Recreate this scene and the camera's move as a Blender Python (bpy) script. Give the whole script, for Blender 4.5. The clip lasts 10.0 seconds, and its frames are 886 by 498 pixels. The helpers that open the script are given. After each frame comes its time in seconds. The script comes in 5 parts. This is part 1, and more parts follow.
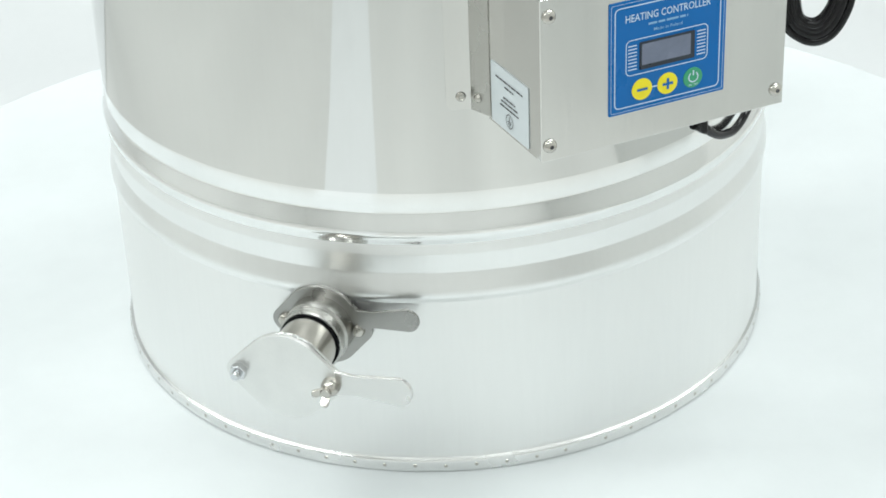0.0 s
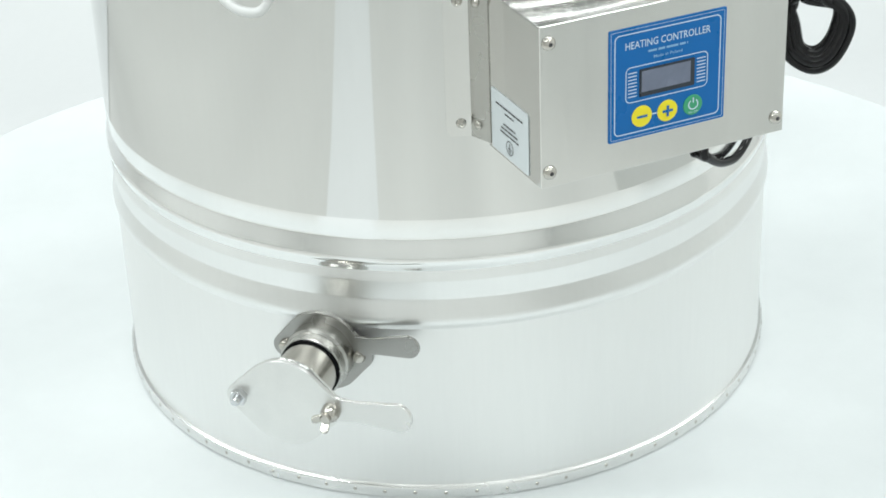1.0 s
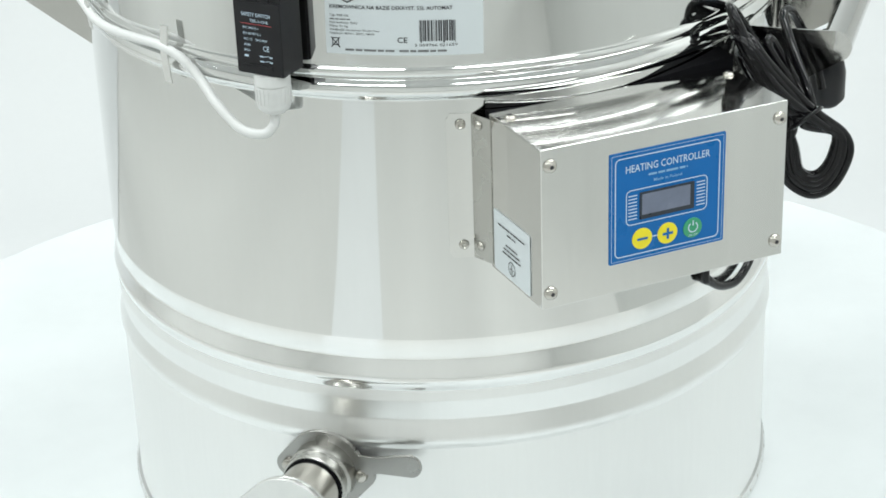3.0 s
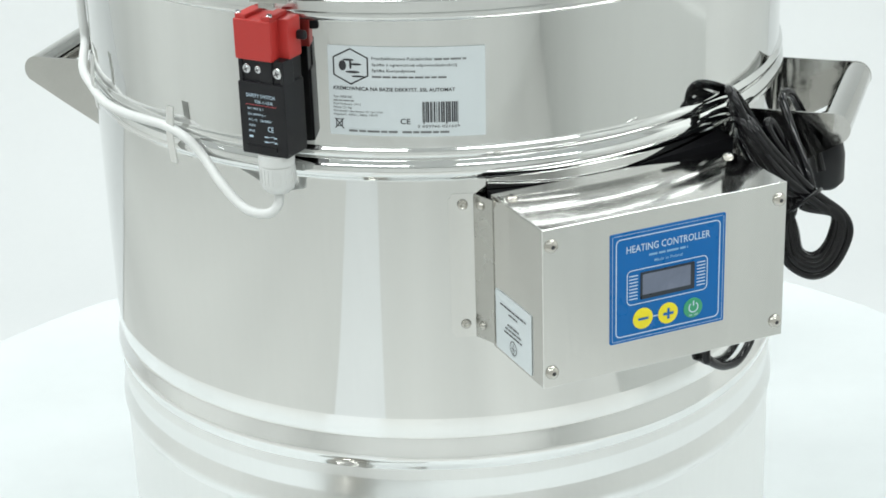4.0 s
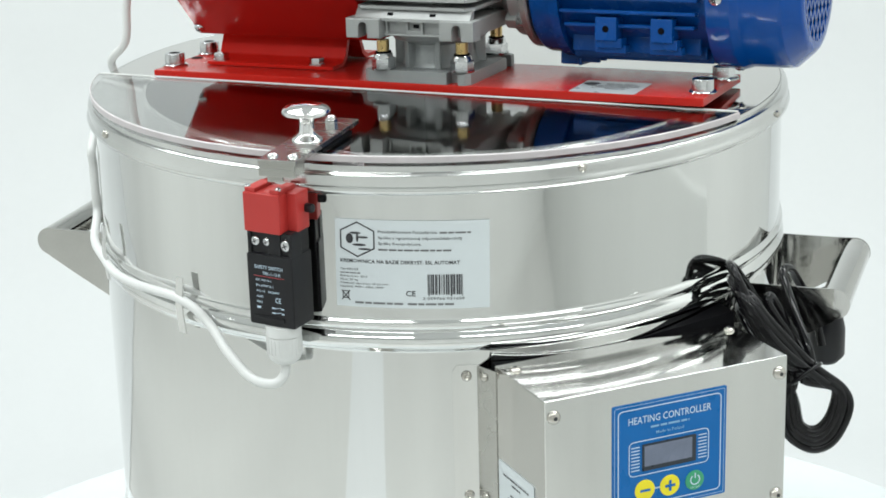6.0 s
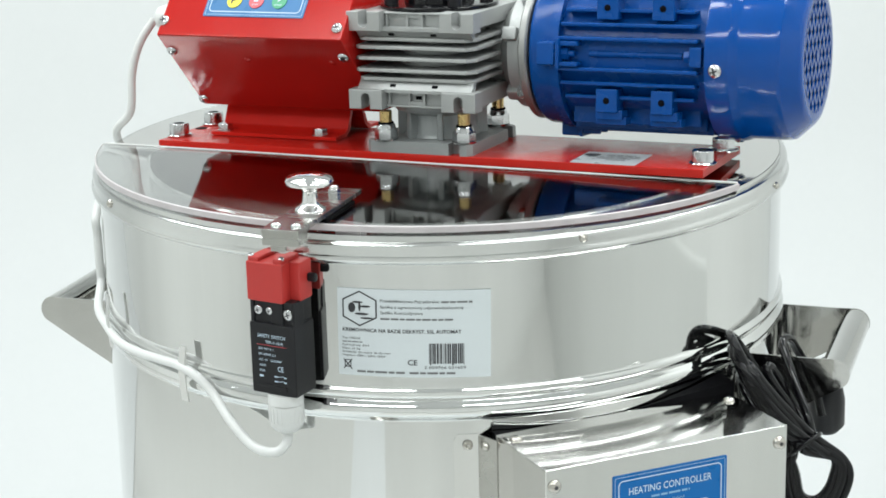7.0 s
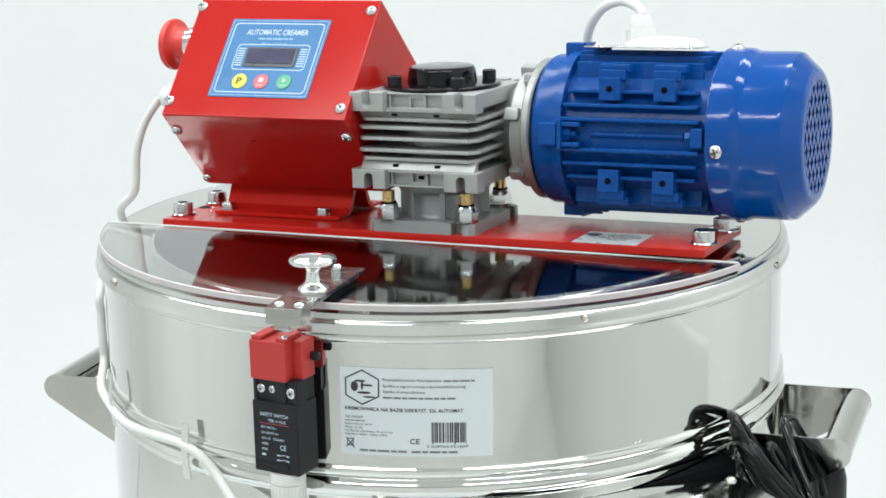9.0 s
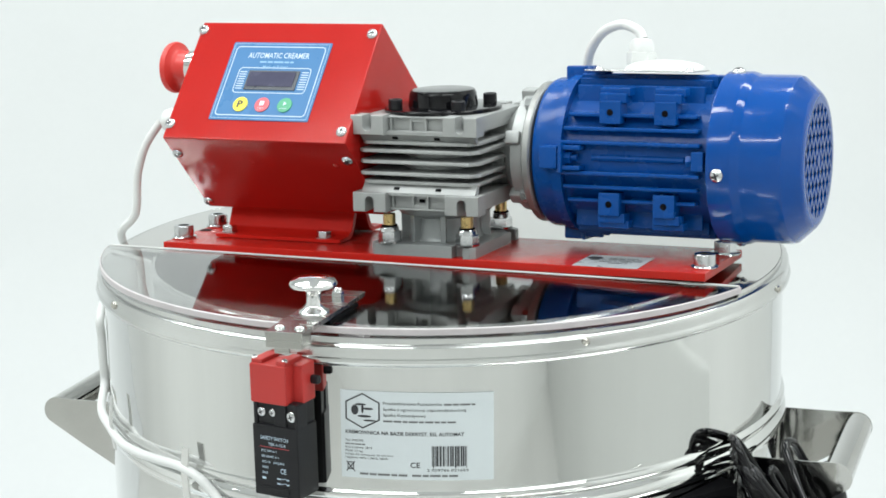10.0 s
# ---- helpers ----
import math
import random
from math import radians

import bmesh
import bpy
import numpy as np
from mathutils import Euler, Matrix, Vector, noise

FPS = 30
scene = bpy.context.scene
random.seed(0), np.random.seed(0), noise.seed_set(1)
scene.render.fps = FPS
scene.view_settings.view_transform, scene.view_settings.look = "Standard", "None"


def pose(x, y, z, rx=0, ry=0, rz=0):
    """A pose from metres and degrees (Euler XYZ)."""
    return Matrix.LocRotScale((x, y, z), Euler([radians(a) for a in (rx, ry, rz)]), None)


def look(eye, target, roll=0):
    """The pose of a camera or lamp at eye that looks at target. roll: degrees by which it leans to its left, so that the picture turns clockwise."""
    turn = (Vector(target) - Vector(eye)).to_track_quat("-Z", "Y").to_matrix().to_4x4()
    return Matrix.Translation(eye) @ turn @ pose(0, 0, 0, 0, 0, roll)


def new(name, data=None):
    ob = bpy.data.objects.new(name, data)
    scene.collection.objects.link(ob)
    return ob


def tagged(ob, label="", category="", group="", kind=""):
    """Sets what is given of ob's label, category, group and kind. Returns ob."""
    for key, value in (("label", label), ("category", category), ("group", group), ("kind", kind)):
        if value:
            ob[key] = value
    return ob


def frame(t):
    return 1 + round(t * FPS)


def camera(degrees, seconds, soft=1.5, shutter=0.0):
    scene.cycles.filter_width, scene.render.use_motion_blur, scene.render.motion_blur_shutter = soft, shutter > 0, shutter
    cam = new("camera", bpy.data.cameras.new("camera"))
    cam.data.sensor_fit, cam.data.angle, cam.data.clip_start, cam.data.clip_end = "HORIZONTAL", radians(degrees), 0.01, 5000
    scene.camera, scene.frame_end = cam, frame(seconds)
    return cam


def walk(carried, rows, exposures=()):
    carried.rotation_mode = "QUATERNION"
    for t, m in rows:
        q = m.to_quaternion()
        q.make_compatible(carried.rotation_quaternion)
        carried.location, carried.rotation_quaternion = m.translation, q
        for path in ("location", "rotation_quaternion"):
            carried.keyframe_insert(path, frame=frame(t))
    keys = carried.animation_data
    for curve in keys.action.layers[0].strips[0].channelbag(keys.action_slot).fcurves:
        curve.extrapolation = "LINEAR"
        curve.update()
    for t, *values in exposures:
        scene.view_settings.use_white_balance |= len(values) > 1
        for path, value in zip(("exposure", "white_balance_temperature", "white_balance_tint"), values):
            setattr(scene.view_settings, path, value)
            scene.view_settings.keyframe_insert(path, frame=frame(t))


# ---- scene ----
import collections

cam = camera(24.96, 10.0, soft=1.7)

# seconds, place, tilt, pan, roll: a tripod head that tilts upwards
ROWS = (
    (0, -0.0109, -1.3907, 0.8439, -30.216, -0.451, -2.610),
    (0.5, -0.0082, -1.3921, 0.8428, -29.837, -0.331, -2.580),
    (1, -0.0058, -1.3938, 0.8417, -29.308, -0.219, -2.530),
    (1.5, -0.0037, -1.3962, 0.8414, -28.613, -0.135, -2.440),
    (2, -0.0020, -1.3996, 0.8418, -27.728, -0.071, -2.345),
    (2.5, -0.0009, -1.4037, 0.8427, -26.769, -0.029, -2.270),
    (4, 0.0015, -1.4176, 0.8465, -23.313, 0.058, -2.056),
    (4.5, 0.0023, -1.4222, 0.8474, -22.228, 0.085, -1.982),
    (5, 0.0033, -1.4266, 0.8482, -20.977, 0.123, -1.926),
    (5.5, 0.0039, -1.4311, 0.8490, -19.555, 0.150, -1.820),
    (6, 0.0040, -1.4356, 0.8501, -18.260, 0.144, -1.710),
    (7.5, 0.0032, -1.4475, 0.8530, -15.536, 0.106, -1.481),
    (8, 0.0028, -1.4496, 0.8537, -15.010, 0.097, -1.447),
    (8.5, 0.0025, -1.4501, 0.8541, -14.516, 0.088, -1.437),
    (9, 0.0025, -1.4500, 0.8544, -14.002, 0.081, -1.403),
    (9.5, 0.0027, -1.4495, 0.8547, -13.543, 0.098, -1.368),
    (10, 0.0031, -1.4493, 0.8552, -13.374, 0.111, -1.366),
)
walk(cam, [(t, pose(x, y, z, 90 + tilt, 0, pan) @ pose(0, 0, 0, 0, 0, roll)) for t, x, y, z, tilt, pan, roll in ROWS],
     exposures=((0, -0.10), (3.0, -0.10), (5.5, -0.08), (7.5, -0.02), (10, 0.0)))

# ---- light ----
world = bpy.data.worlds.new("studio_air")
scene.world = world
world.use_nodes = True
world.node_tree.nodes["Background"].inputs["Color"].default_value = (0.9, 1.0, 1.0, 1)
world.node_tree.nodes["Background"].inputs["Strength"].default_value = 0.02


def softbox(name, where, target, wide, high, watts, colour=(0.95, 1.0, 0.995)):
    data = bpy.data.lights.new(name, "AREA")
    data.shape, data.size, data.size_y, data.energy, data.color = "RECTANGLE", wide, high, watts, colour
    ob = new(name, data)
    ob.matrix_world = look(where, target)
    return ob


# rows of ceiling tubes over the whole studio
for row in (-2.0, -0.25, 0.8):
    for side, watts in ((-1.35, 28.5), (1.15, 23.5)):
        softbox("ceiling_tube", (side, row, 2.24), (side, row, 0), 1.9, 0.2, watts)


# ---- materials ----
def shader(name, colour, rough, metal=0.0, vary=0.06, scale=60.0, fine=600.0, bump=0.0, bump_scale=400.0, stretch=(1, 1, 1),
           coat=0.0, clear=0.0, ior=1.5, rough_vary=0.05, aniso=0.0, soft=0.0, detail=4.0, mix=0.35):
    m = bpy.data.materials.new(name)
    m.use_nodes = True
    n, l = m.node_tree.nodes, m.node_tree.links
    b = n["Principled BSDF"]
    b.inputs["Metallic"].default_value = metal
    b.inputs["IOR"].default_value = ior
    b.inputs["Coat Weight"].default_value = coat
    b.inputs["Coat Roughness"].default_value = 0.06
    b.inputs["Transmission Weight"].default_value = clear
    b.inputs["Anisotropic"].default_value = aniso
    b.inputs["Subsurface Weight"].default_value = soft
    b.inputs["Subsurface Radius"].default_value = (0.004, 0.003, 0.003)
    co = n.new("ShaderNodeTexCoord")
    mp = n.new("ShaderNodeMapping")
    mp.inputs["Scale"].default_value = stretch
    l.new(co.outputs["Object"], mp.inputs["Vector"])
    big, small = n.new("ShaderNodeTexNoise"), n.new("ShaderNodeTexNoise")
    big.inputs["Scale"].default_value, small.inputs["Scale"].default_value = scale, fine
    for x in (big, small):
        x.inputs["Detail"].default_value = detail
        l.new(mp.outputs["Vector"], x.inputs["Vector"])
    add = n.new("ShaderNodeMath")
    add.operation = "MULTIPLY_ADD"
    add.inputs[1].default_value = mix
    l.new(small.outputs["Fac"], add.inputs[0])
    l.new(big.outputs["Fac"], add.inputs[2])
    span = n.new("ShaderNodeMapRange")
    span.inputs["From Min"].default_value, span.inputs["From Max"].default_value = 0.32 + 0.1 * mix, 0.68 + 0.9 * mix
    span.inputs["To Min"].default_value, span.inputs["To Max"].default_value = 1 - vary, 1 + vary
    l.new(add.outputs[0], span.inputs["Value"])
    mul = n.new("ShaderNodeMix")
    mul.data_type, mul.blend_type = "RGBA", "MULTIPLY"
    mul.inputs["Factor"].default_value = 1
    mul.inputs["A"].default_value = (*colour, 1)
    l.new(span.outputs["Result"], mul.inputs["B"])
    l.new(mul.outputs["Result"], b.inputs["Base Color"])
    rr = n.new("ShaderNodeMapRange")
    rr.inputs["From Min"].default_value, rr.inputs["From Max"].default_value = 0.3, 0.7
    rr.inputs["To Min"].default_value, rr.inputs["To Max"].default_value = max(rough - rough_vary, 0.01), rough + rough_vary
    l.new(big.outputs["Fac"], rr.inputs["Value"])
    l.new(rr.outputs["Result"], b.inputs["Roughness"])
    if bump:
        g = n.new("ShaderNodeTexNoise")
        g.inputs["Scale"].default_value, g.inputs["Detail"].default_value = bump_scale, 3
        l.new(mp.outputs["Vector"], g.inputs["Vector"])
        bp = n.new("ShaderNodeBump")
        bp.inputs["Strength"].default_value, bp.inputs["Distance"].default_value = 1.0, bump
        l.new(g.outputs["Fac"], bp.inputs["Height"])
        l.new(bp.outputs["Normal"], b.inputs["Normal"])
        l.new(bp.outputs["Normal"], b.inputs["Coat Normal"])
    return m


STEEL = shader("polished_stainless_steel", (0.72, 0.725, 0.715), 0.05, 1, 0.03, 8, 300, 0.0011, 9, (1, 1, 0.08), rough_vary=0.02)
SOFT_STEEL = shader("satin_stainless_steel", (0.86, 0.86, 0.85), 0.46, 1, 0.03, 8, 300, 0.0003, 9, (1, 1, 0.08), rough_vary=0.03)
GROOVE_STEEL = shader("bright_rolled_steel", (0.84, 0.84, 0.83), 0.13, 1, 0.03, 8, 300, 0.0002, 9, (1, 1, 0.08), rough_vary=0.03)
SEMI_STEEL = shader("soft_bright_steel", (0.84, 0.84, 0.83), 0.32, 1, 0.03, 8, 300, 0.0002, 9, (1, 1, 0.08), rough_vary=0.03)
VALVE_PLATE = shader("dull_valve_sheet", (0.66, 0.655, 0.64), 0.24, 1, 0.05, 40, 700, 0.00003, 300, rough_vary=0.05)
BEAD = shader("rolled_stainless_steel", (0.655, 0.66, 0.65), 0.15, 1, 0.04, 10, 300, 0.0002, 20, rough_vary=0.03)
FOOT = shader("bright_foot_band", (0.80, 0.80, 0.79), 0.24, 1, 0.05, 30, 600, 0.00004, 300, rough_vary=0.05)
SHEET = shader("satin_stainless_sheet", (0.77, 0.77, 0.755), 0.16, 1, 0.04, 30, 900, 0.00002, 300, (1, 1, 0.1), rough_vary=0.04)
MIRROR = shader("bright_stainless_sheet", (0.68, 0.67, 0.65), 0.07, 1, 0.02, 20, 500, 0.0001, 25, rough_vary=0.02)
SATIN = shader("satin_steel_plate", (0.74, 0.74, 0.725), 0.38, 1, 0.05, 60, 900, 0.00002, 300, rough_vary=0.04)
STREAKED = shader("streaked_bright_sheet", (0.70, 0.695, 0.68), 0.09, 1, 0.05, 20, 500, 0.00006, 26, (0.05, 3.0, 1), rough_vary=0.03)
HANDLE_STEEL = shader("bright_handle_sheet", (0.60, 0.595, 0.575), 0.09, 1, 0.06, 30, 700, 0.00005, 200, rough_vary=0.05)
BRUSHED = shader("brushed_stainless_steel", (0.46, 0.455, 0.43), 0.26, 1, 0.06, 40, 900, 0.00003, 500, (0.2, 1, 1))
DARK_STEEL = shader("dark_reflecting_steel", (0.34, 0.335, 0.32), 0.3, 1, 0.08, 60, 800, 0.00003, 400)
CAST_STEEL = shader("turned_stainless_steel", (0.5, 0.48, 0.44), 0.2, 1, 0.08, 60, 800, 0.00005, 400)
CHROME = shader("polished_chrome", (0.75, 0.75, 0.75), 0.05, 1, 0.02, 30, 500, rough_vary=0.02)
ZINC = shader("zinc_plated_steel", (0.60, 0.61, 0.62), 0.17, 1, 0.08, 120, 900, 0.00004, 600)
BRASS = shader("yellow_zinc", (0.62, 0.45, 0.2), 0.28, 1, 0.1, 120, 900)
RED = shader("red_powder_coat", (0.42, 0.013, 0.010), 0.15, 0, 0.05, 30, 600, 0.00007, 620, coat=0.25, ior=1.20, rough_vary=0.02)
RED_PLATE = shader("red_textured_coat", (0.48, 0.017, 0.011), 0.20, 0, 0.06, 30, 600, 0.00016, 520, ior=1.38, rough_vary=0.04)
# brighter copy of the red: bounce light under the box is in its colour
RED_BOUNCE = shader("red_coat_with_bounce_light", (0.58, 0.017, 0.011), 0.3, 0, 0.05, 30, 600, 0.00005, 420, ior=1.25, rough_vary=0.05)
RED_PLASTIC = shader("red_plastic", (0.44, 0.030, 0.026), 0.4, 0, 0.05, 40, 700, 0.00004, 700)
KNOB_RED = shader("matt_red_plastic", (0.58, 0.035, 0.028), 0.42, 0, 0.04, 40, 700)
BLUE_CAST = shader("blue_painted_casting", (0.001, 0.060, 0.270), 0.26, 0, 0.10, 60, 500, 0.00025, 130, ior=1.32)
BLUE = shader("blue_gloss_paint", (0.001, 0.060, 0.290), 0.13, 0, 0.07, 40, 500, 0.00006, 160, coat=0.25, ior=1.28)
ALU = shader("cast_aluminium", (0.40, 0.41, 0.405), 0.52, 0.55, 0.08, 60, 700, 0.00016, 500)
ALU_DULL = shader("worn_cast_flange", (0.33, 0.335, 0.325), 0.42, 0.6, 0.18, 70, 500, 0.0002, 300)
ALU_PAINT = shader("grey_painted_casting", (0.30, 0.315, 0.315), 0.38, 0.35, 0.07, 60, 700, 0.00015, 300)
BLACK = shader("black_plastic", (0.010, 0.010, 0.012), 0.38, 0, 0.2, 60, 800, 0.00004, 800, ior=1.36)
# for rubber parts, and for shade painted black in holes and gaps
RUBBER_AND_SHADE = shader("black_rubber_and_shade", (0.005, 0.005, 0.006), 0.6, 0, 0.2, 80, 800, ior=1.12)
CABLE_BLACK = shader("black_cable_sheath", (0.004, 0.004, 0.005), 0.09, 0, 0.2, 80, 600, ior=1.37)
WHITE_PLASTIC = shader("white_plastic", (0.66, 0.67, 0.66), 0.38, 0, 0.03, 60, 600)
STICKER = shader("white_printed_foil", (0.63, 0.68, 0.70), 0.34, 0, 0.02, 30, 500)
INK_PALE = shader("thin_grey_print", (0.16, 0.165, 0.17), 0.5, 0, 0.1, 100, 900)
# for print, and for the shade painted into screw recesses
INK_AND_SHADE = shader("black_ink_and_recess_shade", (0.03, 0.03, 0.035), 0.5, 0, 0.1, 100, 900)
PANEL = shader("blue_membrane_foil", (0.010, 0.132, 0.40), 0.3, 0, 0.03, 40, 800, ior=1.3)
PANEL_PALE = shader("pale_blue_membrane_foil", (0.045, 0.165, 0.36), 0.3, 0, 0.03, 40, 800, ior=1.3)
PRINT_DIM = shader("faint_print", (0.20, 0.40, 0.62), 0.4, 0, 0.03, 100, 900)
PRINT = shader("pale_print", (0.54, 0.67, 0.79), 0.4, 0, 0.03, 100, 900)
YELLOW = shader("yellow_key_print", (0.82, 0.70, 0.02), 0.38, 0, 0.03, 100, 900)
GREEN = shader("green_key_print", (0.04, 0.32, 0.16), 0.38, 0, 0.03, 100, 900)
KEY_RED = shader("red_key_print", (0.66, 0.08, 0.10), 0.38, 0, 0.03, 100, 900)
LCD = shader("grey_display_glass", (0.17, 0.195, 0.26), 0.25, 0, 0.1, 60, 400, ior=1.2)
LCD_DARK = shader("dark_display_glass", (0.055, 0.055, 0.095), 0.25, 0, 0.1, 60, 400, ior=1.2)
LCD_RIM = shader("display_recess", (0.02, 0.028, 0.04), 0.3, 0, 0.1, 60, 400)
ACRYLIC = shader("clear_acrylic", (0.96, 0.965, 0.96), 0.015, 0, 0.01, 20, 300, clear=1.0, ior=1.49, rough_vary=0.005)
FILM = shader("pinkish_sawn_acrylic_edge", (0.50, 0.465, 0.475), 0.35, 0, 0.12, 60, 900, 0.0001, 300)
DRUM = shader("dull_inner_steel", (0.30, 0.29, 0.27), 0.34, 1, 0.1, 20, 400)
TABLE = shader("white_laminate", (0.61, 0.64, 0.645), 0.42, 0, 0.05, 7, 40, 0.00005, 300)
WALL = shader("white_backdrop_paint", (0.785, 0.80, 0.805), 0.8, 0, 0.02, 1.5, 60)
ROOM = shader("pale_grey_wall_paint", (0.79, 0.795, 0.78), 0.8, 0, 0.06, 0.7, 4, stretch=(1, 1, 0.05), detail=2.0, mix=0.0)
ROOM_DARK = shader("mid_grey_wall_paint", (0.65, 0.66, 0.645), 0.8, 0, 0.04, 0.7, 4, stretch=(1, 1, 0.05), detail=2.0, mix=0.0)
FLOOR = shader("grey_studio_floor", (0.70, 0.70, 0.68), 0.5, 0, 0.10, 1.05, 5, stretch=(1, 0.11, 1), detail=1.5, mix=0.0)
MOTOR_PLATE = shader("pale_metal_foil", (0.66, 0.70, 0.72), 0.3, 0.4, 0.04, 60, 700)


# ---- modelling helpers ----
def put(bm, geo, m):
    bmesh.ops.transform(bm, matrix=m, verts=geo)


def block(bm, sx, sy, sz, m=None, bevel=0.0, seg=2):
    """A bevelled box, centred on the origin of m."""
    g = bmesh.ops.create_cube(bm, size=1.0)["verts"]
    for v in g:
        v.co = Vector((v.co.x * sx, v.co.y * sy, v.co.z * sz))
    if m is not None:
        put(bm, g, m)
    if bevel:
        es = list({e for v in g for e in v.link_edges})
        bmesh.ops.bevel(bm, geom=es, offset=bevel, segments=seg, affect="EDGES", profile=0.5)


def lathe(bm, profile, seg=48, m=None, a0=0.0, a1=360.0, closed=False):
    """Turn a profile of (radius, height) about z. Points of radius 0 become poles."""
    full = abs(a1 - a0) > 359.9
    steps = seg if full else seg + 1
    rings = []
    made = []
    for r, z in profile:
        if r < 1e-7:
            v = bm.verts.new((0, 0, z))
            rings.append([v])
            made.append(v)
            continue
        ring = []
        for k in range(steps):
            a = radians(a0 + (a1 - a0) * k / seg)
            ring.append(bm.verts.new((r * math.cos(a), r * math.sin(a), z)))
        rings.append(ring)
        made += ring
    pairs = list(zip(rings, rings[1:] + ([rings[0]] if closed else [])))
    if not closed:
        pairs = list(zip(rings, rings[1:]))
    for p, q in pairs:
        for k in range(seg):
            j = (k + 1) % steps
            if len(p) == 1 and len(q) == 1:
                continue
            if len(p) == 1:
                bm.faces.new((p[0], q[j], q[k]))
            elif len(q) == 1:
                bm.faces.new((p[k], p[j], q[0]))
            else:
                bm.faces.new((p[k], p[j], q[j], q[k]))
    if m is not None:
        put(bm, made, m)
    return made


def prism(bm, pts, depth, m=None, bevel=0.0):
    """A flat outline in x and y, raised by depth along z."""
    low = [bm.verts.new((x, y, 0)) for x, y in pts]
    top = [bm.verts.new((x, y, depth)) for x, y in pts]
    k = len(pts)
    bm.faces.new(low[::-1])
    cap = bm.faces.new(top)
    for i in range(k):
        bm.faces.new((low[i], low[(i + 1) % k], top[(i + 1) % k], top[i]))
    if m is not None:
        put(bm, low + top, m)
    if bevel:
        bmesh.ops.bevel(bm, geom=list(cap.edges), offset=bevel, segments=2, affect="EDGES", profile=0.5)
    return low + top


def smooth_path(pts, steps=8, closed=False):
    p = [Vector(q) for q in pts]
    n = len(p)
    out = []
    for i in range(n if closed else n - 1):
        a, b, c, d = (p[(i + k) % n] if closed else p[min(max(i + k, 0), n - 1)] for k in (-1, 0, 1, 2))
        for s in range(steps):
            t = s / steps
            out.append(0.5 * (2 * b + (c - a) * t + (2 * a - 5 * b + 4 * c - d) * t * t + (3 * b - a - 3 * c + d) * t ** 3))
    if not closed:
        out.append(p[-1])
    return out


def tube(bm, pts, radius, seg=12, steps=8, closed=False):
    path = smooth_path(pts, steps, closed)
    n = len(path)
    side = Vector((0, 0, 1))
    rings = []
    for i, c in enumerate(path):
        ahead = path[(i + 1) % n] if closed or i < n - 1 else c
        back = path[i - 1] if closed or i else c
        t = (ahead - back).normalized()
        side = side - t * side.dot(t)
        if side.length < 1e-4:
            side = t.orthogonal()
        side.normalize()
        up = t.cross(side)
        rings.append([bm.verts.new(c + (side * math.cos(2 * math.pi * k / seg) + up * math.sin(2 * math.pi * k / seg)) * radius) for k in range(seg)])
    for i in range(n if closed else n - 1):
        p, q = rings[i], rings[(i + 1) % n]
        for k in range(seg):
            bm.faces.new((p[k], p[(k + 1) % seg], q[(k + 1) % seg], q[k]))
    if not closed:
        bm.faces.new(rings[0][::-1])
        bm.faces.new(rings[-1])


def rounded(w, h, r, seg=6, cx=0.0, cy=0.0):
    pts = []
    for sx, sy, a in ((1, 1, 0), (-1, 1, 90), (-1, -1, 180), (1, -1, 270)):
        for k in range(seg + 1):
            t = radians(a + 90 * k / seg)
            pts.append((cx + sx * (w / 2 - r) + r * math.cos(t), cy + sy * (h / 2 - r) + r * math.sin(t)))
    return pts


def disc(r, seg=32, cx=0.0, cy=0.0):
    return [(cx + r * math.cos(2 * math.pi * k / seg), cy + r * math.sin(2 * math.pi * k / seg)) for k in range(seg)]


def frame_outline(bm, w, h, r, line, depth, cx=0.0, cy=0.0, m=None):
    """A thin rounded rectangular line."""
    o, i = rounded(w, h, r, 6, cx, cy), rounded(w - 2 * line, h - 2 * line, max(r - line, 0.0002), 6, cx, cy)
    vo, vi = [bm.verts.new((x, y, depth)) for x, y in o], [bm.verts.new((x, y, depth)) for x, y in i]
    n = len(o)
    for k in range(n):
        bm.faces.new((vo[k], vo[(k + 1) % n], vi[(k + 1) % n], vi[k]))
    if m is not None:
        put(bm, vo + vi, m)


def flat_fields(me, limit):
    """Corner normals weighted by area, so that broad fields stay flat between rounded edges."""
    normals = [p.normal.copy() for p in me.polygons]
    weighted = [p.normal * p.area for p in me.polygons]
    round_vert = collections.defaultdict(list)
    for p in me.polygons:
        for v in p.vertices:
            round_vert[v].append(p.index)
    out = []
    for p in me.polygons:
        n = normals[p.index]
        for v in p.vertices:
            total = Vector((0, 0, 0))
            for k in round_vert[v]:
                if normals[k].dot(n) > limit:
                    total += weighted[k]
            out.append(total.normalized() if total.length > 0 else n)
    me.normals_split_custom_set(out)


def part(name, bm, material, parent, label="", m=None, angle=38, kind=""):
    bmesh.ops.remove_doubles(bm, verts=bm.verts, dist=1e-6)
    bmesh.ops.recalc_face_normals(bm, faces=bm.faces)
    me = bpy.data.meshes.new(name)
    bm.to_mesh(me)
    bm.free()
    me.materials.append(material)
    me.polygons.foreach_set("use_smooth", [True] * len(me.polygons))
    me.set_sharp_from_angle(angle=radians(angle))
    flat_fields(me, math.cos(radians(angle)))
    ob = new(name, me)
    if parent is not None:
        ob.parent = parent
    if m is not None:
        ob.matrix_basis = m
    return tagged(ob, label, kind=kind)


